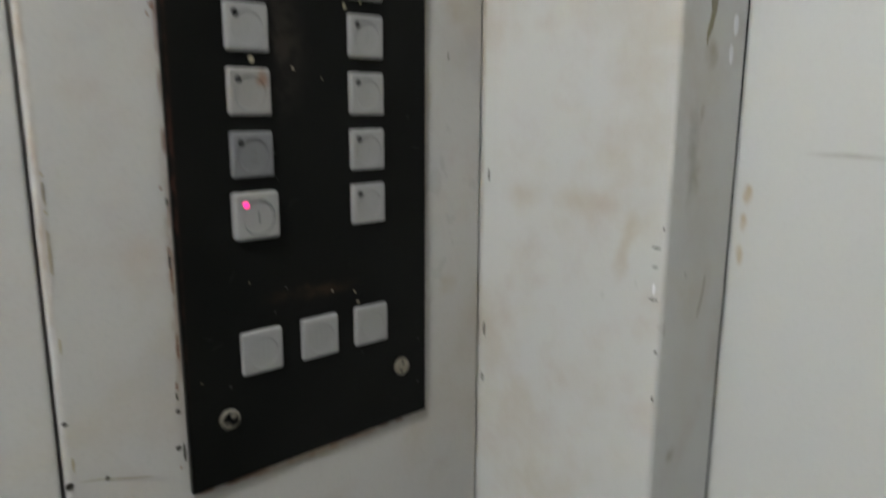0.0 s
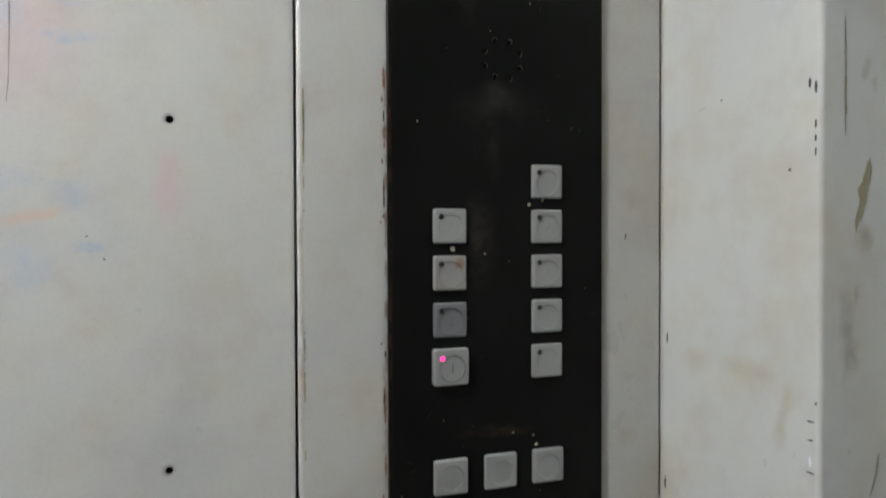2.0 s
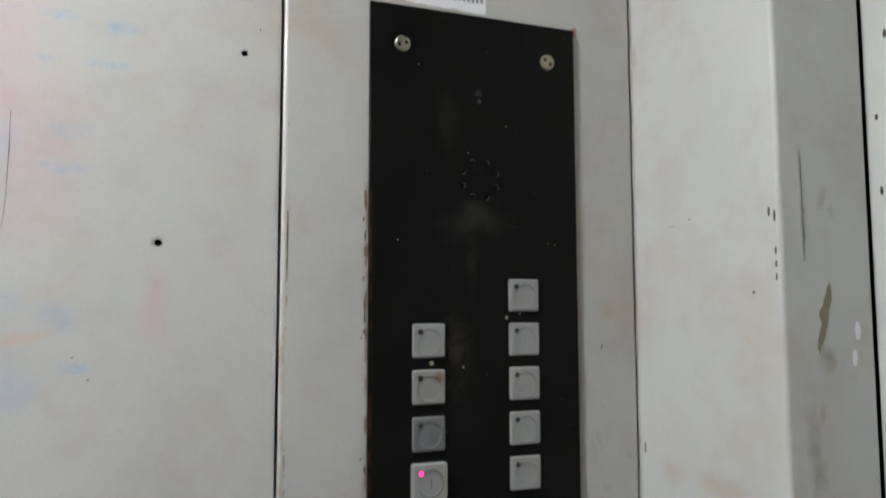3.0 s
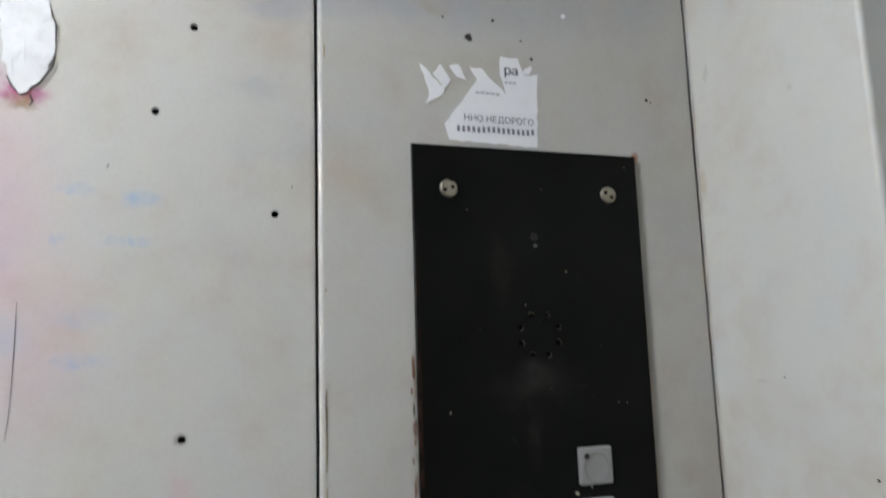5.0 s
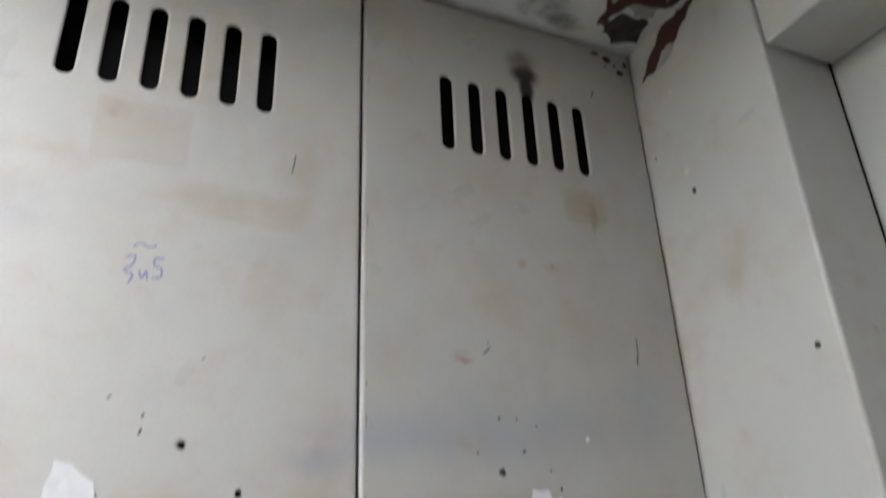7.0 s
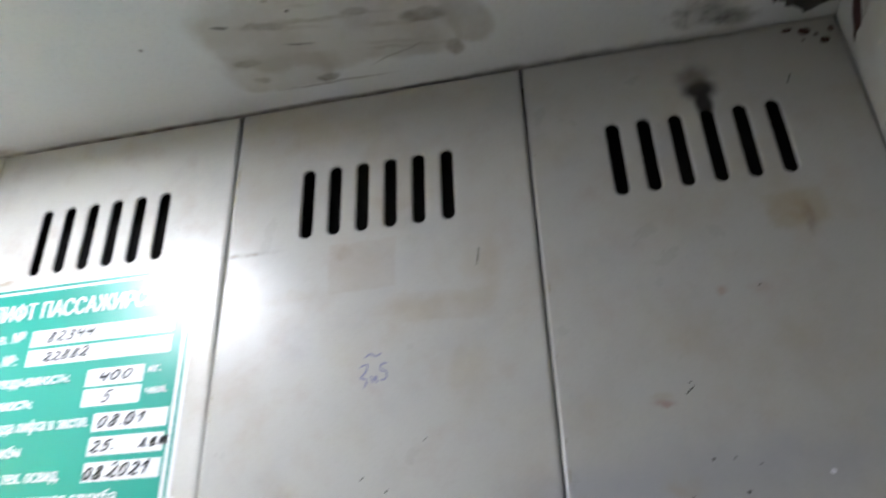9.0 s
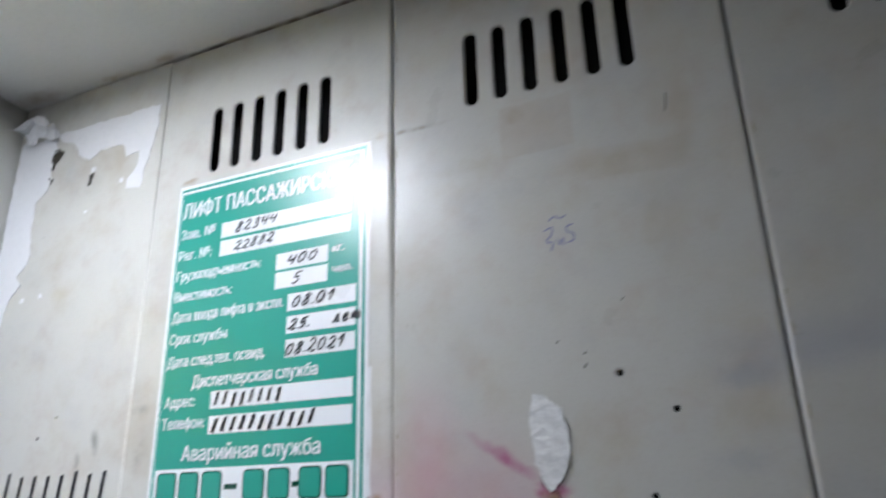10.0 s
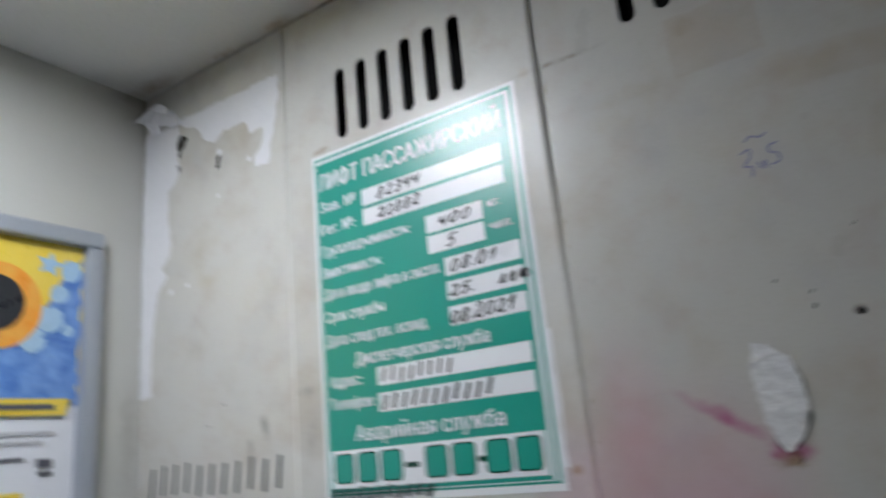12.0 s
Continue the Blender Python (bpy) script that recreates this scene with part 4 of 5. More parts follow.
# ---------------------------------------------------------------- control panel
control_panel = thing("control_panel", "black metal lift control panel with square grey buttons", "control panel")
FACE = -0.0035
speaker = [circle(0.1335 + 0.0135 * math.cos(radians(22.5 + 45 * k)), 1.529 + 0.0128 * math.sin(radians(22.5 + 45 * k)), 0.0016, 10) for k in range(8)]
part("face_plate", sheet(rect(0.0560, 1.192, 0.2093, 1.6450), speaker, FACE, 0.0032, r=0.0005, hole_r=0.0003, steps=2), BLACK, control_panel, "black anodised face plate with worn rusty edges")
# near-black board paints the shadow inside the speaker holes
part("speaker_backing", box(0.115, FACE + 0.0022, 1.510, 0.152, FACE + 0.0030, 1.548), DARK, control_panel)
# worn hole rims, coloured paler to paint the light they catch
for k in range(8):
    a = radians(22.5 + 45 * k)
    hx, hz = 0.1335 + 0.0135 * math.cos(a), 1.529 + 0.0128 * math.sin(a)
    part("worn_lit_rim", stroke(bmesh.new(), [(hx + 0.0020 * math.cos(radians(b)), hz + 0.0020 * math.sin(radians(b))) for b in range(-100 + 60 * (k % 3), 60 + 60 * (k % 3), 20)], 0.0005, FACE - 0.0002), RIM, control_panel)
for sx, sz, a in ((0.078, 1.618, 20), (0.187, 1.618, -35), (0.077, 1.2265, 50), (0.1895, 1.2265, 75)):
    ca, sa = math.cos(radians(a)), math.sin(radians(a))
    bm = sheet(circle(sx, sz, 0.0056, 24), [circle(sx + s * 0.0026 * ca, sz + s * 0.0026 * sa, 0.0014, 10) for s in (1, -1)], FACE - 0.0018, 0.0018, r=0.0014, hole_r=0.0002)
    screw = part("screw", bm, BRASS, control_panel, "tarnished two-hole security screw")
    # near-black disc paints the shadow inside the screw's two holes
    part("socket", puck(circle(sx, sz, 0.0045, 16), FACE, 0.0006, 0.0001, 1), DARK, screw)

part("emblem_dot", puck(rough_loop(circle(0.1330, 1.5895, 0.0026, 10), 0.001, 0.0004, 4), FACE, 0.0005, 0.0002, 1), WORN, control_panel)
part("emblem_dot", puck(circle(0.1336, 1.5840, 0.0013, 12), FACE, 0.0005, 0.0002, 1), ENGRAVE, control_panel)


def cap_mesh(x, z, s, out, grow, rim=0.0084, dish=0.0007):
    """A square key with rounded edges and a round hollow pressed into its face."""
    loop = []
    corners = rounded(x - grow, z - grow, x + s + grow, z + s + grow, 0.0017 + grow)
    for (ax, az), (bx, bz) in zip(corners, corners[1:] + corners[:1]):
        count = max(1, round(math.hypot(bx - ax, bz - az) / 0.0026))
        loop += [(ax + (bx - ax) * k / count, az + (bz - az) * k / count) for k in range(count)]
    cx, cz, bm = x + s * 0.51, z + s * 0.47, bmesh.new()
    rings = [[(a, FACE, b) for a, b in loop], [(a, FACE - out + 0.0016, b) for a, b in loop]]
    for k in range(1, 5):
        t = math.pi / 2 * k / 4
        rings.append([(a, FACE - out + 0.0016 * (1 - math.sin(t)), b) for a, b in offset(loop, -0.0016 * (1 - math.cos(t)))])
    way = [Vector((a - cx, b - cz)).normalized() for a, b in loop]
    for r, d in ((rim, 0.0), (rim * 0.965, 0.55), (rim * 0.92, 0.80), (rim * 0.80, 0.88), (rim * 0.56, 0.95), (rim * 0.30, 0.99)):
        rings.append([(cx + r * w.x, FACE - out + dish * d, cz + r * w.y) for w in way])
    rows = [[bm.verts.new(p) for p in ring] for ring in rings]
    for k in range(len(rows) - 1):
        for i in range(len(loop)):
            j = (i + 1) % len(loop)
            bm.faces.new((rows[k][i], rows[k][j], rows[k + 1][j], rows[k + 1][i])).smooth = k != 5
    bm.faces.new(rows[-1]).smooth = True
    bmesh.ops.recalc_face_normals(bm, faces=bm.faces)
    return bm


def button(x, z, mat, ring_from, ring_to, lit=False, lamp=True, digit="", out=0.0026, grow=0.0, slash=False, s=0.0226, dish=0.0007):
    """A square push button with its corner at (x, z), lower left, and an indicator in its upper left corner."""
    top = FACE - out
    cap = part("button", cap_mesh(x, z, s, out, grow, dish=dish), mat, control_panel, "pressed grey button with lit magenta indicator" if lit else "")
    if lamp:
        part("indicator", puck(circle(x + 0.0050, z + s - 0.0054, 0.0018 if not lit else 0.0016, 14), top + 0.0006, 0.0009, 0.0002, 1), LED_ON if lit else LED_OFF, cap,
             "lit magenta indicator" if lit else "dark indicator")
    if ring_to > ring_from:
        bm = bmesh.new()
        stroke(bm, [(x + s * 0.51 + 0.0088 * math.cos(radians(a)), z + s * 0.47 + 0.0088 * math.sin(radians(a))) for a in range(ring_from, ring_to + 1, 12)], 0.00065, top - 0.0001)
        part("ring", bm, ENGRAVE if digit else SCORED, cap)
    low = top + dish
    if slash:
        part("number_bar", stroke(bmesh.new(), [(x + s * 0.46, z + s * 0.36), (x + s * 0.56, z + s * 0.58)], 0.0008, low - 0.0003), SCORED, cap)
    if digit:
        writing("number", digit, x + s * 0.53, z + s * 0.33, 0.0062, ENGRAVE, cap, low - 0.0003, align="CENTER")
    return cap


PITCH = 0.0300
for k, (mt, a, b, dig, sl) in enumerate(((BUTTON, -150, 100, "1", False), (BUTTON_DULL, 0, 360, "2", False), (BUTTON_RUSTY, 150, 330, "", True), (BUTTON, 280, 350, "", True))):
    button(0.0850, 1.3187 + PITCH * k, mt, a, b, lit=k == 0, digit=dig, out=0.0044 if k == 0 else 0.0026, grow=0.0008 if k == 0 else 0.0, slash=sl)
for k, (a, b, sl) in enumerate(((0, 0, False), (0, 0, True), (270, 350, True), (60, 130, True), (170, 370, False))):
    button(0.1545, 1.3186 + PITCH * k, BUTTON, a, b, slash=sl)
for x in (0.0850, 0.1200, 0.1548):
    cap = button(x, 1.2472, BUTTON, 0, 0, lamp=False, s=0.0232, dish=0.0005)
    if x < 0.13:
        for dx in (0.0085, 0.0115, 0.0145):
            part("symbol_bar", stroke(bmesh.new(), [(x + dx, 1.2535), (x + dx, 1.2645)], 0.0005, FACE - 0.0024), SCORED, cap)
        for dx in (0.0045, 0.0170):
            part("symbol_bar", stroke(bmesh.new(), [(x + dx, 1.2590), (x + dx + 0.0025, 1.2590)], 0.0005, FACE - 0.0027), SCORED, cap)
# glue specks whose pale colour also paints in small glints
for gx, gz, w in ((0.153, 1.4345, 0.0016), (0.163, 1.4375, 0.0010), (0.0985, 1.4055, 0.0022), (0.158, 1.2735, 0.0012), (0.156, 1.280, 0.0008), (0.141, 1.283, 0.0008), (0.121, 1.402, 0.0008), (0.075, 1.486, 0.0007)):
    part("glue_speck", puck(rough_loop(circle(gx, gz, w * 0.75, 7), 0.001, w * 0.3, int(gx * 1e4)), FACE, 0.0005, 0.0001, 1), GLUE, control_panel, "yellowed glue speck, paled like a glint")

dust = random.Random(31)
for k in range(26):
    dx, dz, r = dust.uniform(0.062, 0.204), dust.uniform(1.20, 1.64), dust.uniform(0.00025, 0.0005)
    part("dust_speck", film(rough_loop(circle(dx, dz, r, 6), 0.001, r * 0.4, k), FACE, 0.0002), GLUE if k % 4 == 0 else ENGRAVE, control_panel)
for k in range(10):
    dx, dz, a = dust.uniform(0.065, 0.20), dust.uniform(1.22, 1.62), dust.uniform(0, math.pi)
    part("scratch", stroke(bmesh.new(), [(dx, dz), (dx + 0.006 * math.cos(a), dz + 0.006 * math.sin(a))], 0.0004, FACE - 0.0003), WORN, control_panel)

# ---------------------------------------------------------------- torn notice above the control panel
torn_label = thing("torn_label", "torn white paper label with printed remnants", "paper label")
part("paper", film(rough_loop([(0.081, 1.6495), (0.140, 1.6480), (0.1425, 1.697), (0.1325, 1.6955), (0.129, 1.707), (0.117, 1.707), (0.1165, 1.695), (0.1205, 1.681),
                               (0.112, 1.689), (0.104, 1.698), (0.096, 1.6975), (0.1005, 1.690), (0.089, 1.674), (0.078, 1.660)], 0.004, 0.0006, 3), -0.0001), PAPER, torn_label)
for j, lp in enumerate(([(0.063, 1.697), (0.069, 1.692), (0.076, 1.684), (0.0805, 1.688), (0.078, 1.679), (0.070, 1.674), (0.066, 1.671), (0.069, 1.679)],
                        [(0.071, 1.691), (0.0765, 1.698), (0.083, 1.688), (0.0795, 1.683)], [(0.082, 1.6975), (0.087, 1.691), (0.094, 1.689), (0.0885, 1.699)], [(0.131, 1.696), (0.134, 1.700), (0.139, 1.703), (0.137, 1.697)])):
    part("scrap", film(rough_loop(lp, 0.003, 0.0006, 5 + j), -0.0001), PAPER, torn_label)
writing("print", "ра", 0.1195, 1.695, 0.0062, PRINT, torn_label, -0.0008, bold=0.03)
writing("print", "ННО НЕДОРОГО", 0.091, 1.6625, 0.0042, PRINT, torn_label, -0.0008, width=0.047, tilt=-0.3)
bars("number_bar", 0.086, 0.1395, 1.6555, 1.6592, 16, WEAKPRINT, torn_label, -0.0008, 0, 0.55, 4)
bars("text_bar", 0.119, 0.128, 1.689, 1.6905, 3, PALEPRINT, torn_label, -0.0008, 0, 0.7, 4)
bars("text_bar", 0.099, 0.116, 1.6805, 1.6822, 5, PALEPRINT, torn_label, -0.0008, 0, 0.8, 6)

# ---------------------------------------------------------------- green lift notice
notice = thing("lift_notice", "green and white Russian passenger lift notice, handwritten entries", "notice")
Y0 = -0.0005
part("backing_sheet", film(rect(-0.4965, 1.6455, -0.2870, 1.9445), -0.0001, 0.0004), WHITEFILM, notice, "white glossy sheet")
part("outer_border", film(rect(-0.4935, 1.6505, -0.2905, 1.9415), Y0, 0.0002), GREEN, notice)
part("inner_border", film(rect(-0.4920, 1.6522, -0.2930, 1.9385), Y0 - 0.0002, 0.0002), WHITEFILM, notice)
part("green_field", film(rect(-0.4912, 1.6530, -0.2962, 1.9360), Y0 - 0.0004, 0.0002), GREEN, notice, "green printed field")
YF, YB, YI = Y0 - 0.0008, Y0 - 0.0010, Y0 - 0.0014
for bx0, bx1, bz in ((-0.441, -0.305, 1.8835), (-0.441, -0.305, 1.8660), (-0.378, -0.326, 1.8430), (-0.378, -0.326, 1.8262), (-0.364, -0.2985, 1.8055),
                     (-0.364, -0.2985, 1.7865), (-0.364, -0.2985, 1.7670), (-0.437, -0.300, 1.7315), (-0.437, -0.300, 1.7112)):
    part("entry_field", film(rect(bx0, bz, bx1, bz + 0.0145), YF + 0.0002, 0.0002), WHITEFILM, notice)
part("number_field", film(rect(-0.4895, 1.6560, -0.2980, 1.6850), YF + 0.0002, 0.0002), WHITEFILM, notice)
for tx, x, z, h, w in (("ЛИФТ ПАССАЖИРСКИЙ", -0.488, 1.9097, 0.0150, 0.186), ("Зав. №", -0.488, 1.8890, 0.0092, 0.040), ("Рег. №:", -0.488, 1.8682, 0.0092, 0.038),
                       ("Грузоподъемность:", -0.488, 1.8483, 0.0092, 0.094), ("Вместимость:", -0.488, 1.8290, 0.0092, 0.064), ("Дата ввода лифта в экспл.", -0.488, 1.8099, 0.0092, 0.120),
                       ("Срок службы", -0.488, 1.7900, 0.0092, 0.063), ("Дата след.тех. освид.", -0.488, 1.7697, 0.0092, 0.104), ("Диспетчерская служба", -0.458, 1.7505, 0.0100, 0.126),
                       ("Адрес:", -0.486, 1.7352, 0.0090, 0.033), ("Телефон:", -0.487, 1.7172, 0.0090, 0.046), ("Аварийная служба", -0.462, 1.6910, 0.0118, 0.135),
                       ("кг.", -0.321, 1.8500, 0.0066, 0.011), ("чел.", -0.321, 1.8320, 0.0066, 0.019)):
    writing("print", tx, x, z, h, WHITEFILM, notice, YI, width=w, bold=0.035)
for tx, x, z, h, w in (("82344", -0.424, 1.8865, 0.0085, 0.046), ("22882", -0.424, 1.8690, 0.0085, 0.044), ("400", -0.366, 1.8460, 0.0085, 0.032), ("5", -0.360, 1.8290, 0.0100, 0.010),
                       ("08.01", -0.359, 1.8080, 0.0095, 0.044), ("25.", -0.361, 1.7890, 0.0090, 0.022), ("лет", -0.318, 1.7905, 0.0080, 0.025), ("08.2021", -0.363, 1.7690, 0.0100, 0.058)):
    handwriting(tx, x, z, h, w, INK, notice, YI, 0.0016, seed=int(z * 1e4))
bars("address_bar", -0.433, -0.362, 1.7335, 1.744, 8, INK, notice, YI, 0.003, 0.30, 2)
bars("number_bar", -0.434, -0.330, 1.713, 1.724, 11, INK, notice, YI, 0.004, 0.35, 3)
for k, x in enumerate((-0.486, -0.4625, -0.439, -0.3975, -0.374, -0.3455, -0.322)):
    part("number_bar_outline", film(rounded(x, 1.6595, x + 0.0205, 1.6825, 0.004), YF, 0.0003), GREENDARK, notice)
    part("number_bar", film(rounded(x + 0.0012, 1.6607, x + 0.0193, 1.6813, 0.003), YF - 0.0003, 0.0003), GREEN, notice)
for x in (-0.4155, -0.3515):
    part("dash_bar", film(rect(x, 1.668, x + 0.0125 * (1 if x < -0.4 else 0.45), 1.672), YF, 0.0003), GREENDARK, notice)
bars("number_bar", -0.4905, -0.390, 1.6480, 1.6565, 11, INK, notice, YI, 0.003, 0.5, 9)
part("laminate_edge", film(rough_loop(rect(-0.2868, 1.660, -0.2838, 1.752), 0.012, 0.0012, 12), -0.0001, 0.0002), PAPER, notice, "torn strip of older paper")

# ---------------------------------------------------------------- torn poster remnants on the narrow panel
torn_poster = thing("torn_poster", "remnants of a torn white paper poster", "torn paper")
part("paper", film(rough_loop([(-0.5375, 2.0495), (-0.537, 2.023), (-0.547, 1.985), (-0.553, 1.9575), (-0.571, 1.961), (-0.571, 1.972), (-0.560, 1.986), (-0.560, 2.000), (-0.577, 1.998),
                               (-0.587, 2.015), (-0.616, 2.015), (-0.631, 2.006), (-0.645, 2.013), (-0.659, 2.033), (-0.680, 2.040), (-0.700, 2.052), (-0.640, 2.050)], 0.006, 0.0016, 21), -0.0001, lift=0.0006), PAPER, torn_poster)
part("paper", film(rough_loop([(-0.748, 2.052), (-0.690, 2.046), (-0.686, 2.028), (-0.690, 2.008), (-0.688, 1.990), (-0.697, 1.978), (-0.706, 1.972), (-0.706, 1.940), (-0.700, 1.912), (-0.703, 1.900), (-0.716, 1.889), (-0.706, 1.878), (-0.722, 1.862), (-0.728, 1.835), (-0.731, 1.800), (-0.729, 1.758), (-0.748, 1.756), (-0.7502, 1.90)], 0.006, 0.0016, 22), -0.0001, lift=0.0006), PAPER, torn_poster)
for j, (a, b, r) in enumerate(((-0.6235, 1.993, 0.004), (-0.626, 1.946, 0.002), (-0.673, 1.862, 0.0025), (-0.580, 1.972, 0.003), (-0.70, 1.86, 0.003))):
    part("scrap", film(rough_loop(circle(a, b, r, 8), 0.002, r * 0.3, 30 + j), -0.0001), PAPER, torn_poster)
for lp, sd in (([(-0.688, 2.034), (-0.674, 2.026), (-0.688, 2.006), (-0.693, 2.018)], 1), ([(-0.628, 1.988), (-0.622, 1.990), (-0.623, 1.976), (-0.628, 1.975)], 2), ([(-0.692, 1.999), (-0.684, 1.995), (-0.687, 1.988)], 3)):
    part("bare_spot", film(rough_loop(lp, 0.003, 0.0012, 40 + sd), -0.0006, 0.0002), CHIP, torn_poster)
# the corner of the sheet has come away and curls into the room
bm, grid = bmesh.new(), []
for i in range(9):
    row = []
    for j in range(6):
        u, v = i / 8, j / 5
        ang = 0.25 + 2.0 * v
        row.append(bm.verts.new((-0.737 + 0.056 * u + 0.004 * math.sin(9 * u + 5 * v), -0.003 - 0.015 * (1 - math.cos(ang * 0.9)) * (0.55 + 0.6 * (1 - u)) - 0.0035 * abs(math.sin(9 * u + 2 * v)), 2.040 + 0.026 * math.sin(ang) * (0.6 + 0.5 * math.sin(math.pi * u)) + 0.004 * math.sin(11 * u + 2))))
    grid.append(row)
for i in range(8):
    for j in range(5):
        bm.faces.new((grid[i][j], grid[i + 1][j], grid[i + 1][j + 1], grid[i][j + 1]))
part("curled_corner", bm, PAPER, torn_poster, "curled loose paper corner")

bars("marker_bar", -0.728, -0.536, 1.660, 1.687, 11, INK, panels[0], -0.0006, 0.003, 0.24, 13)
rules = thing("paper_notice", "torn white paper rules notice with pen marks", "paper notice")
part("paper", film(rough_loop([(-0.738, 1.658), (-0.66, 1.6555), (-0.589, 1.653), (-0.586, 1.639), (-0.560, 1.640), (-0.545, 1.628), (-0.536, 1.60), (-0.536, 1.45), (-0.738, 1.45)], 0.006, 0.0012, 51), -0.0001), PAPER, rules)
bars("number_bar", -0.727, -0.585, 1.6400, 1.6530, 13, FADED, rules, -0.0008, 0.003, 0.22, 15)
writing("print", "ПРАВИЛА ПОЛЬЗОВАНИЯ ЛИФТОМ", -0.690, 1.6310, 0.0032, PRINT, rules, -0.0008, width=0.105, bold=0.04)
bars("number_bar", -0.728, -0.590, 1.6130, 1.6235, 13, BLUEINK, rules, -0.0008, 0.003, 0.35, 16)

# ---------------------------------------------------------------- marks on the middle panel
part("bare_patch", film(rough_loop([(-0.160, 1.722), (-0.152, 1.720), (-0.141, 1.711), (-0.137, 1.697), (-0.137, 1.679), (-0.143, 1.666), (-0.152, 1.659), (-0.1575, 1.668), (-0.161, 1.680), (-0.163, 1.704)], 0.003, 0.0012, 61), -0.0001, 0.0006, 0.0004), PATCH, panels[2],
     "bare white patch with peeled ragged edge")
# dark strokes paint the shadow at the patch's peeled edge, thin grey ones scratches
for pts, w in (([(-0.139, 1.706), (-0.1362, 1.697), (-0.1365, 1.688)], 0.0007), ([(-0.1362, 1.681), (-0.1372, 1.675), (-0.1425, 1.666), (-0.147, 1.6615)], 0.0011), ([(-0.158, 1.668), (-0.1555, 1.663), (-0.1525, 1.6595)], 0.0010),
               ([(-0.147, 1.659), (-0.1455, 1.655), (-0.147, 1.653)], 0.0012), ([(-0.1505, 1.688), (-0.150, 1.676)], 0.0004), ([(-0.156, 1.677), (-0.1555, 1.671)], 0.0005)):
    part("edge_shadow_or_scratch", stroke(bmesh.new(), pts, w, -0.0013), CHIP if w > 0.00065 else PALEPRINT, panels[2])
bm = bmesh.new()
for pts in ([(-0.143, 1.836), (-0.137, 1.838), (-0.138, 1.832), (-0.142, 1.828), (-0.137, 1.826), (-0.139, 1.820)], [(-0.134, 1.829), (-0.132, 1.824), (-0.130, 1.829), (-0.129, 1.823)],
            [(-0.121, 1.838), (-0.126, 1.837), (-0.126, 1.833), (-0.122, 1.831), (-0.122, 1.826), (-0.127, 1.825)], [(-0.139, 1.843), (-0.135, 1.846), (-0.130, 1.844), (-0.126, 1.846)]):
    stroke(bm, curve(pts, 3), 0.0012, -0.0003)
part("pen_scribble", bm, SCRIB, panels[2], "faded violet pen scribble")
for a, b, c, d, w in ((-0.148, 1.552, -0.1485, 1.505, 0.0005), (-0.1485, 1.505, -0.150, 1.485, 0.0004), (-0.0945, 1.778, -0.092, 1.7805, 0.0007), (-0.1405, 1.7540, -0.1385, 1.7562, 0.0012), (-0.1225, 1.7445, -0.121, 1.7468, 0.0015), (-0.1228, 1.7355, -0.1213, 1.7390, 0.0018),
                      (-0.049, 1.910, -0.047, 1.925, 0.0012), (-0.1135, 1.4140, -0.1120, 1.4145, 0.0008), (-0.105, 1.402, -0.1038, 1.4008, 0.0012), (-0.0145, 1.615, -0.014, 1.6165, 0.0008), (-0.110, 1.622, -0.109, 1.6245, 0.0008)):
    part("scratch", stroke(bmesh.new(), [(a, b), ((a + c) / 2 + 0.0003, (b + d) / 2), (c, d)], w * 0.8, -0.0003), CHIP, panels[2])
for a, b, r in ((0.096, 1.7175, 0.0024), (0.113, 1.731, 0.0012), (0.124, 1.7475, 0.0007), (0.096, 1.752, 0.0010), (0.109, 1.752, 0.0008), (0.132, 1.719, 0.0008), (0.139, 1.7075, 0.0012), (0.224, 1.6865, 0.0012), (0.227, 1.685, 0.0006),
                (0.150, 1.8675, 0.0007), (0.079, 1.7295, 0.0008), (0.091, 1.803, 0.0007)):
    part("paint_chip", film(rough_loop(circle(a, b, r, 7), 0.001, r * 0.35, int(a * 9999)), -0.0001, 0.0002), CHIP, panels[3])
part("scratch", stroke(bmesh.new(), [(0.006, 1.2170), (0.016, 1.2150), (0.026, 1.2115), (0.038, 1.2080)], 0.0006, -0.0003), GLUE, panels[3])
for a, b, r in ((0.018, 1.2145, 0.0011), (0.0022, 1.2165, 0.0018), (0.0028, 1.246, 0.0012), (0.0525, 1.237, 0.0012), (0.0515, 1.218, 0.0014)):
    part("paint_chip", film(rough_loop(circle(a, b, r, 7), 0.001, r * 0.35, int(b * 9999)), -0.0001, 0.0002), CHIP, panels[3])
part("white_speck", film(rough_loop(circle(0.164, 1.740, 0.0017, 7), 0.001, 0.0006, 77), -0.0001, 0.0002), PAPER, panels[3])
for a, b, c, d in ((0.2185, 1.817, 0.218, 1.800), (0.217, 1.803, 0.2165, 1.795), (0.213, 2.045, 0.209, 2.036), (0.231, 1.415, 0.230, 1.411), (0.093, 1.80, 0.087, 1.795)):
    part("scratch", stroke(bmesh.new(), [(a, b), ((a + c) / 2, (b + d) / 2), (c, d)], 0.0011, -0.0003), CHIP, panels[3])

# the corner under the ceiling, where the paint has flaked off down to the primer
def ceiling_piece(name, loop, lift, mat, seed, label=""):
    bm = film(rough_loop(loop, 0.005, 0.0022, seed), 0.0, 0.0003)
    bm.transform(Matrix.Translation((0, 0, CEIL - lift)) @ Matrix(((1, 0, 0, 0), (0, 0, 1, 0), (0, 1, 0, 0), (0, 0, 0, 1))))
    bmesh.ops.recalc_face_normals(bm, faces=bm.faces)
    return part(name, bm, mat, ceiling, label)


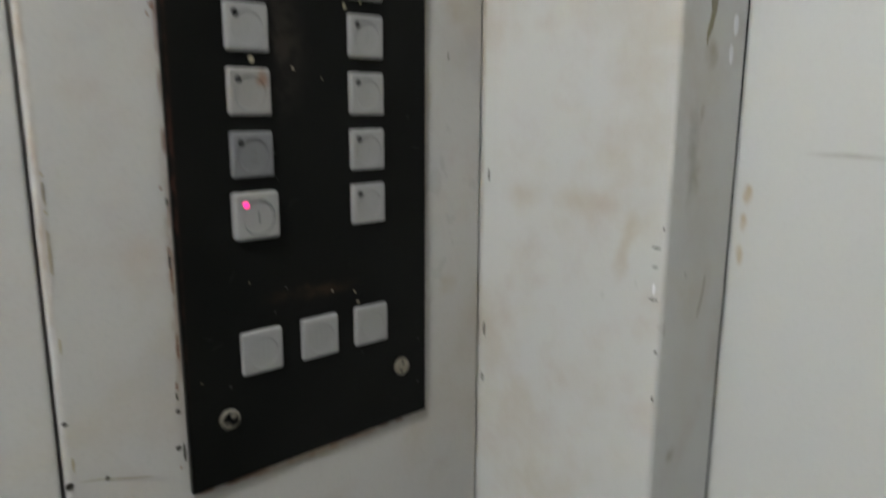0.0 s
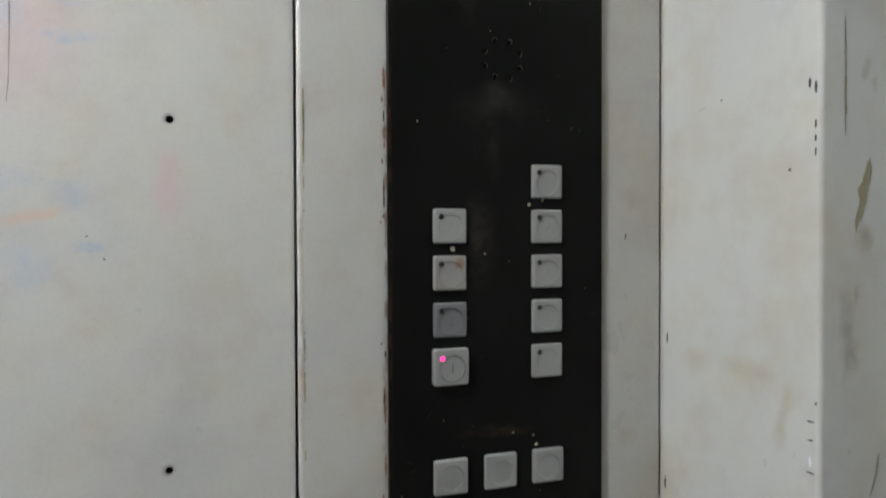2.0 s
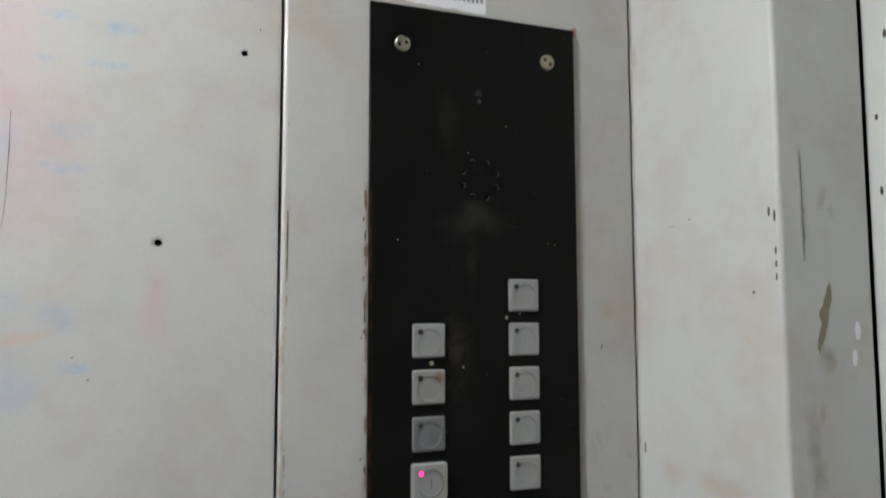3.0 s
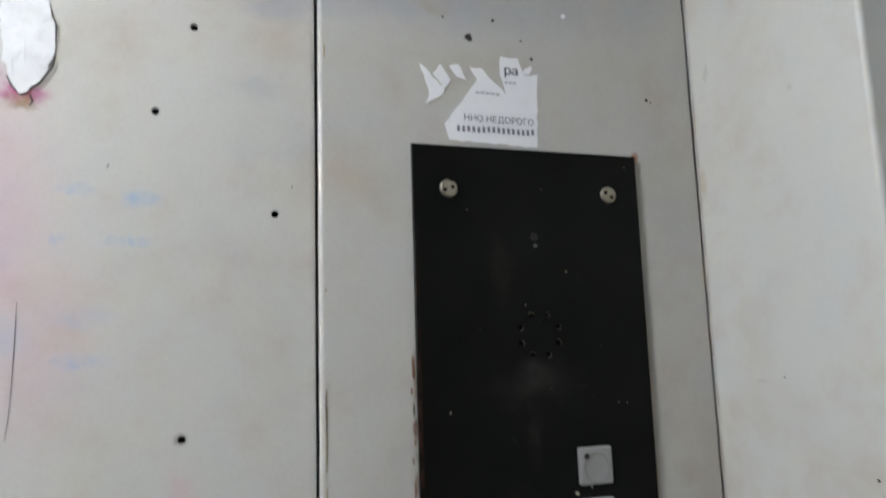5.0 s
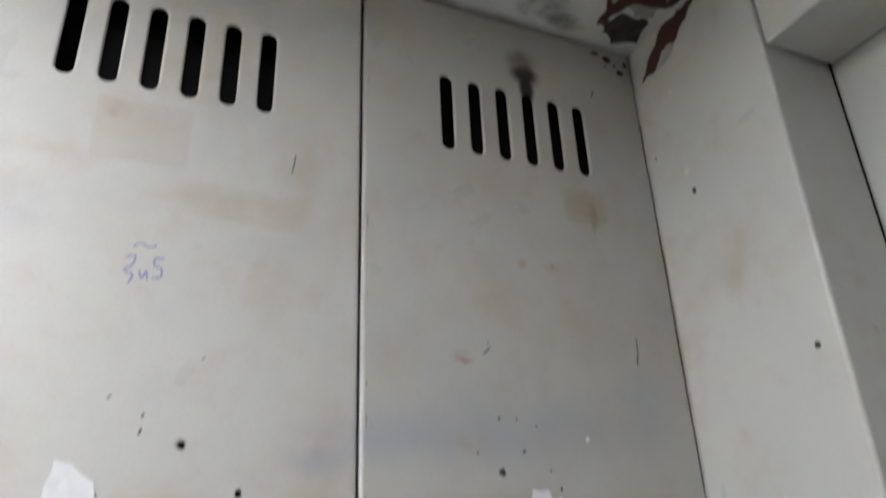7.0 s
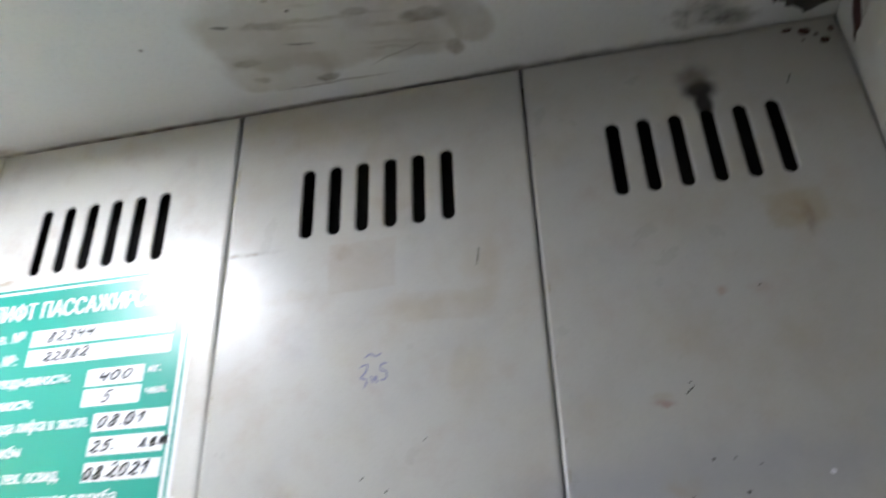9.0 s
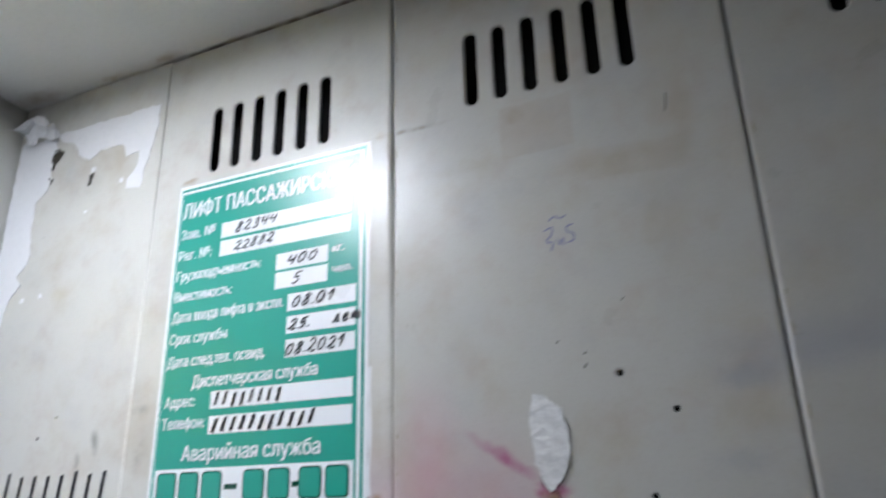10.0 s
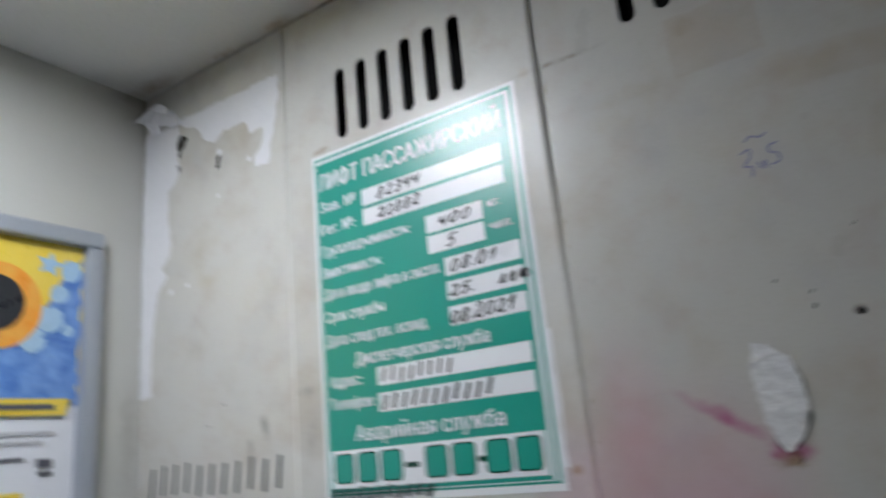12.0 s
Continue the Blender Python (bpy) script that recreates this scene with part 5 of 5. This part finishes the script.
def return_piece(name, loop, lift, mat, seed, label=""):
    bm = film([(-a, b) for a, b in rough_loop(loop, 0.005, 0.0018, seed)], 0.0, 0.0003)
    bm.transform(Matrix.Translation((WALL_X1 - lift, 0, 0)) @ Matrix.Rotation(radians(-90), 4, "Z"))
    return part(name, bm, mat, wall_east_return, label)


ceiling_piece("bare_primer", [(0.197, -0.100), (0.228, -0.104), (0.257, -0.098), (0.259, -0.066), (0.240, -0.054), (0.222, -0.052), (0.210, -0.022), (0.203, -0.046), (0.197, -0.070)], 0.0001, PRIMER, 201, "bare maroon primer")
ceiling_piece("bare_steel", [(0.212, -0.025), (0.222, -0.044), (0.250, -0.044), (0.258, -0.016), (0.236, -0.006)], 0.0005, SOOTED, 202, "sooty bare steel")
ceiling_piece("paint_flake", [(0.223, -0.056), (0.246, -0.061), (0.250, -0.049), (0.234, -0.043)], 0.0009, FLAKE, 203)
ceiling_piece("paint_flake", [(0.246, -0.084), (0.253, -0.078), (0.249, -0.068), (0.241, -0.074)], 0.0005, FLAKE, 204)
ceiling_piece("paint_flake", [(0.203, -0.062), (0.209, -0.058), (0.207, -0.050), (0.202, -0.054)], 0.0005, FLAKE, 205)
return_piece("bare_primer", [(-0.010, 2.058), (-0.030, 2.060), (-0.040, 2.072), (-0.056, 2.070), (-0.064, 2.077), (-0.088, 2.094), (-0.046, 2.0955), (-0.026, 2.078)], 0.0001, PRIMER, 206, "bare maroon primer")
return_piece("paint_flake", [(-0.034, 2.059), (-0.050, 2.059), (-0.056, 2.0685), (-0.046, 2.073)], 0.0005, FLAKE, 207)
for j, (a, b, w, h) in enumerate(((0.221, 2.089, 0.0042, 0.0022), (0.2335, 2.085, 0.0050, 0.0036), (0.2465, 2.073, 0.0040, 0.0032), (0.2415, 2.080, 0.0020, 0.0016), (0.2535, 2.084, 0.0022, 0.0030), (0.231, 2.0765, 0.0016, 0.0012))):
    part("bare_primer", film(rough_loop([(a + w * c, b + h * d) for c, d in circle(0, 0, 1, 9)], 0.0015, 0.0009, 210 + j), -0.0001, 0.0002), PRIMER, panels[3])

# rust creeping out along the plate's edge, and yellowed chips along the folded edges of the panels
flakes = random.Random(57)
for k in range(24):
    z, long = flakes.uniform(1.20, 1.52), flakes.choice((0.002, 0.004, 0.008, 0.014))
    a = 0.0546 - flakes.uniform(0.0, 0.0026) * (0.4 if long > 0.005 else 1.0)
    part("rust_fleck", film(rough_loop([(a + 0.00055 * c, z + long / 2 * d) for c, d in circle(0, 0, 1, 8)], 0.002, 0.0003, 300 + k), -0.0001, 0.0002), RUSTY if k % 3 else CHIP, panels[3])
for k in range(12):
    a, z = flakes.uniform(0.062, 0.208), 1.1905 - flakes.uniform(0.0, 0.0018)
    part("rust_fleck", film(rough_loop([(a + flakes.uniform(0.002, 0.007) * c, z + 0.0006 * d) for c, d in circle(0, 0, 1, 8)], 0.002, 0.0002, 340 + k), -0.0001, 0.0002), RUSTY, panels[3])
for k in range(22):
    z, long = flakes.uniform(1.21, 1.62), flakes.choice((0.001, 0.002, 0.004, 0.009))
    part("edge_chip", film(rough_loop([(0.0045 + 0.0005 * c, z + long * d) for c, d in circle(0, 0, 1, 7)], 0.002, 0.0002, 360 + k), -0.0001, 0.0002), YELLOWED, panels[3])
for k in range(14):
    z, long = flakes.uniform(1.60, 2.05), flakes.choice((0.001, 0.002, 0.005))
    i = k % 2
    part("edge_chip", film(rough_loop([((0.0045, -0.2625)[i] + 0.0005 * c, z + long * d) for c, d in circle(0, 0, 1, 7)], 0.002, 0.0002, 390 + k), -0.0001, 0.0002), YELLOWED, panels[3 - i])

# chips along the edge of the front return
def chip_x(y, z, w, h, mat, seed, parent, x=WALL_X1):
    bm = film(rough_loop(circle(0, 0, 1, 8), 0.3, 0.16, seed), 0.0, 0.0002)
    bm.transform(Matrix.Translation((x - 0.0001, y, z)) @ Matrix.Rotation(radians(-90), 4, "Z") @ Matrix.Diagonal((w, 1, h, 1)))
    return part("paint_chip", bm, mat, parent)


for j, (y, z, w, h) in enumerate(((-0.1325, 1.494, 0.0008, 0.0035), (-0.1285, 1.497, 0.0008, 0.003), (-0.1325, 1.474, 0.0007, 0.0024), (-0.1325, 1.4665, 0.0007, 0.0022), (-0.1325, 1.459, 0.0006, 0.0022), (-0.115, 1.4505, 0.0010, 0.0009),
                                  (-0.130, 1.3105, 0.003, 0.0005), (-0.130, 1.300, 0.002, 0.0004), (-0.130, 1.282, 0.003, 0.0005), (-0.045, 1.9295, 0.0022, 0.0030), (-0.118, 1.7825, 0.0022, 0.0026), (-0.010, 1.979, 0.0008, 0.0016), (-0.060, 1.50, 0.0006, 0.0006))):
    chip_x(y, z, w, h, CHIP, 100 + j, wall_east_return)
chip_x(-0.130, 1.288, 0.0009, 0.0032, PAPER, 130, wall_east_return)
# scrapes down to the old olive paint on the reveal, and two splashes of white
OLIVE = material("old_olive_paint", (0.24, 0.215, 0.135), 0.5, var=0.2, grain=400, bump=0.2, cloud=60, tint=(0.24, 0.21, 0.13))
REV = REV_Y - 0.0001
part("scrape", film(rough_loop([(0.2975, 1.456), (0.2985, 1.447), (0.2935, 1.428), (0.2878, 1.4145), (0.2868, 1.4225), (0.2905, 1.433), (0.2885, 1.439), (0.2920, 1.443)], 0.003, 0.0006, 231), REV, 0.0002), OLIVE, wall_east_return)
for j, (pts, w) in enumerate((([(0.2785, 1.533), (0.2790, 1.510), (0.2788, 1.490), (0.2792, 1.468)], 0.0009), ([(0.3055, 1.290), (0.3035, 1.278), (0.2990, 1.266)], 0.0014), ([(0.2792, 1.500), (0.2786, 1.490), (0.2796, 1.480)], 0.0014))):
    part("scrape", stroke(bmesh.new(), curve(pts, 3), w, REV - 0.0003 - 0.0001 * j), OLIVE, wall_east_return)
for a, b, w, h in ((0.3180, 1.4275, 0.0024, 0.0055), (0.3150, 1.4120, 0.0019, 0.0052)):
    part("paint_splash", film(rough_loop([(a + w * c, b + h * d) for c, d in circle(0, 0, 1, 10)], 0.002, 0.0006, int(b * 1e4)), REV, 0.0003), PAPER, wall_east_return)
for j, (y, z, w, h) in enumerate(((-0.1335, 1.253, 0.0010, 0.0010), (-0.1335, 1.226, 0.0006, 0.0018), (-0.1335, 1.321, 0.0008, 0.0008), (-0.006, 1.34, 0.0007, 0.004), (-0.004, 1.235, 0.0010, 0.005), (-0.003, 1.20, 0.0010, 0.003))):
    chip_x(y, z, w, h, CHIP, 150 + j, wall_east_return)
for j, (y, z, w, h) in enumerate(((-0.150, 1.605, 0.0012, 0.003), (-0.142, 1.556, 0.001, 0.002), (-0.143, 1.511, 0.001, 0.003))):
    chip_x(y, z, w, h, CHIP, 140 + j, door, 0.3350)

# ---------------------------------------------------------------- framed poster on the rear wall
framed_poster = thing("framed_poster", "grey aluminium frame with yellow and blue advertising poster", "poster")
PX, PY1, PY0, PZ1, PZ0 = WALL_X0, -0.050, -0.478, 1.923, 1.320
FR = 0.017


def yz_sheet(name, loop, x, mat, parent, thick=0.0003, label=""):
    """A thin printed piece on the rear wall; loop in (y, z)."""
    bm = film([(-a, b) for a, b in loop], 0.0, thick)
    bm.transform(Matrix.Translation((x, 0, 0)) @ Matrix.Rotation(radians(90), 4, "Z") @ Matrix.Diagonal((-1, 1, 1, 1)))
    bmesh.ops.recalc_face_normals(bm, faces=bm.faces)
    return part(name, bm, mat, parent, label)


for y0, y1, z0, z1 in ((PY0, PY1, PZ1 - FR, PZ1), (PY0, PY1, PZ0, PZ0 + FR), (PY1 - FR, PY1, PZ0 + FR, PZ1 - FR), (PY0, PY0 + FR, PZ0 + FR, PZ1 - FR)):
    part("frame_bar", box(PX + 0.0005, y0, z0, PX + 0.014, y1, z1, 0.003), ALU, framed_poster, "grey aluminium frame bar")
part("poster_backing", box(PX + 0.0008, PY0 + FR, PZ0 + FR, PX + 0.003, PY1 - FR, PZ1 - FR), P_WHT, framed_poster, "white poster sheet")
QX, QY, QZ = PX + 0.0035, PY1 - FR, PZ1 - FR
yz_sheet("yellow_field", [(PY0 + FR, QZ - 0.155), (QY, QZ - 0.155), (QY, QZ), (PY0 + FR, QZ)], QX, P_YEL, framed_poster)
yz_sheet("blue_field", rough_loop([(QY - 0.10, QZ - 0.155), (QY, QZ - 0.155), (QY, QZ - 0.012), (QY - 0.018, QZ - 0.030), (QY - 0.028, QZ - 0.055), (QY - 0.045, QZ - 0.085), (QY - 0.10, QZ - 0.11)], 0.008, 0.003, 71), QX + 0.0004, P_BLU, framed_poster)
for j, (a, b, r) in enumerate(((0.012, 0.026, 0.011), (0.022, 0.050, 0.009), (0.030, 0.075, 0.013), (0.012, 0.085, 0.006), (0.045, 0.095, 0.012))):
    yz_sheet("pale_patch", rough_loop(circle(QY - a, QZ - b, r, 9), 0.004, 0.003, 80 + j), QX + 0.0008 + 0.0001 * j, P_SKY, framed_poster)
star = [(QY - 0.033 + (0.013 if k % 2 == 0 else 0.006) * math.sin(radians(36 * k + 10)), QZ - 0.022 + (0.013 if k % 2 == 0 else 0.006) * math.cos(radians(36 * k + 10))) for k in range(10)]
yz_sheet("star", star, QX + 0.0014, P_SKY, framed_poster)
yz_sheet("orange_disc", circle(QY - 0.078, QZ - 0.066, 0.040, 28), QX + 0.0014, P_ORG, framed_poster)
yz_sheet("dark_disc", circle(QY - 0.080, QZ - 0.064, 0.026, 24), QX + 0.0019, P_DRK, framed_poster)
yz_sheet("banner", [(PY0 + 0.06, QZ - 0.164), (QY - 0.012, QZ - 0.164), (QY - 0.007, QZ - 0.149), (PY0 + 0.06, QZ - 0.149)], QX + 0.0019, P_YEL, framed_poster)
yz_sheet("banner_bar", [(PY0 + 0.08, QZ - 0.159), (QY - 0.022, QZ - 0.159), (QY - 0.022, QZ - 0.154), (PY0 + 0.08, QZ - 0.154)], QX + 0.0024, PRINT, framed_poster)
for j, (a0, a1, b, h) in enumerate(((0.02, 0.30, 0.178, 0.003), (0.03, 0.30, 0.186, 0.003), (0.02, 0.034, 0.202, 0.008), (0.045, 0.30, 0.200, 0.003), (0.02, 0.032, 0.213, 0.004))):
    yz_sheet("text_bar", [(QY - a1, QZ - b - h), (QY - a0, QZ - b - h), (QY - a0, QZ - b), (QY - a1, QZ - b)], QX + 0.0004, PALEPRINT if j < 2 else PRINT, framed_poster)
yz_sheet("yellow_tag", [(QY - 0.09, QZ - 0.240), (QY - 0.045, QZ - 0.240), (QY - 0.045, QZ - 0.229), (QY - 0.09, QZ - 0.229)], QX + 0.0004, P_YEL, framed_poster)

# two-colour sticker on the ceiling
sticker = thing("sticker", "small red and yellow sticker on the ceiling", "sticker")
part("red_half", box(-0.268, -0.190, CEIL - 0.0005, -0.2530, -0.1545, CEIL - 0.0001), STK_R, sticker)
part("yellow_half", box(-0.2528, -0.190, CEIL - 0.0005, -0.234, -0.1530, CEIL - 0.0001), STK_Y, sticker)
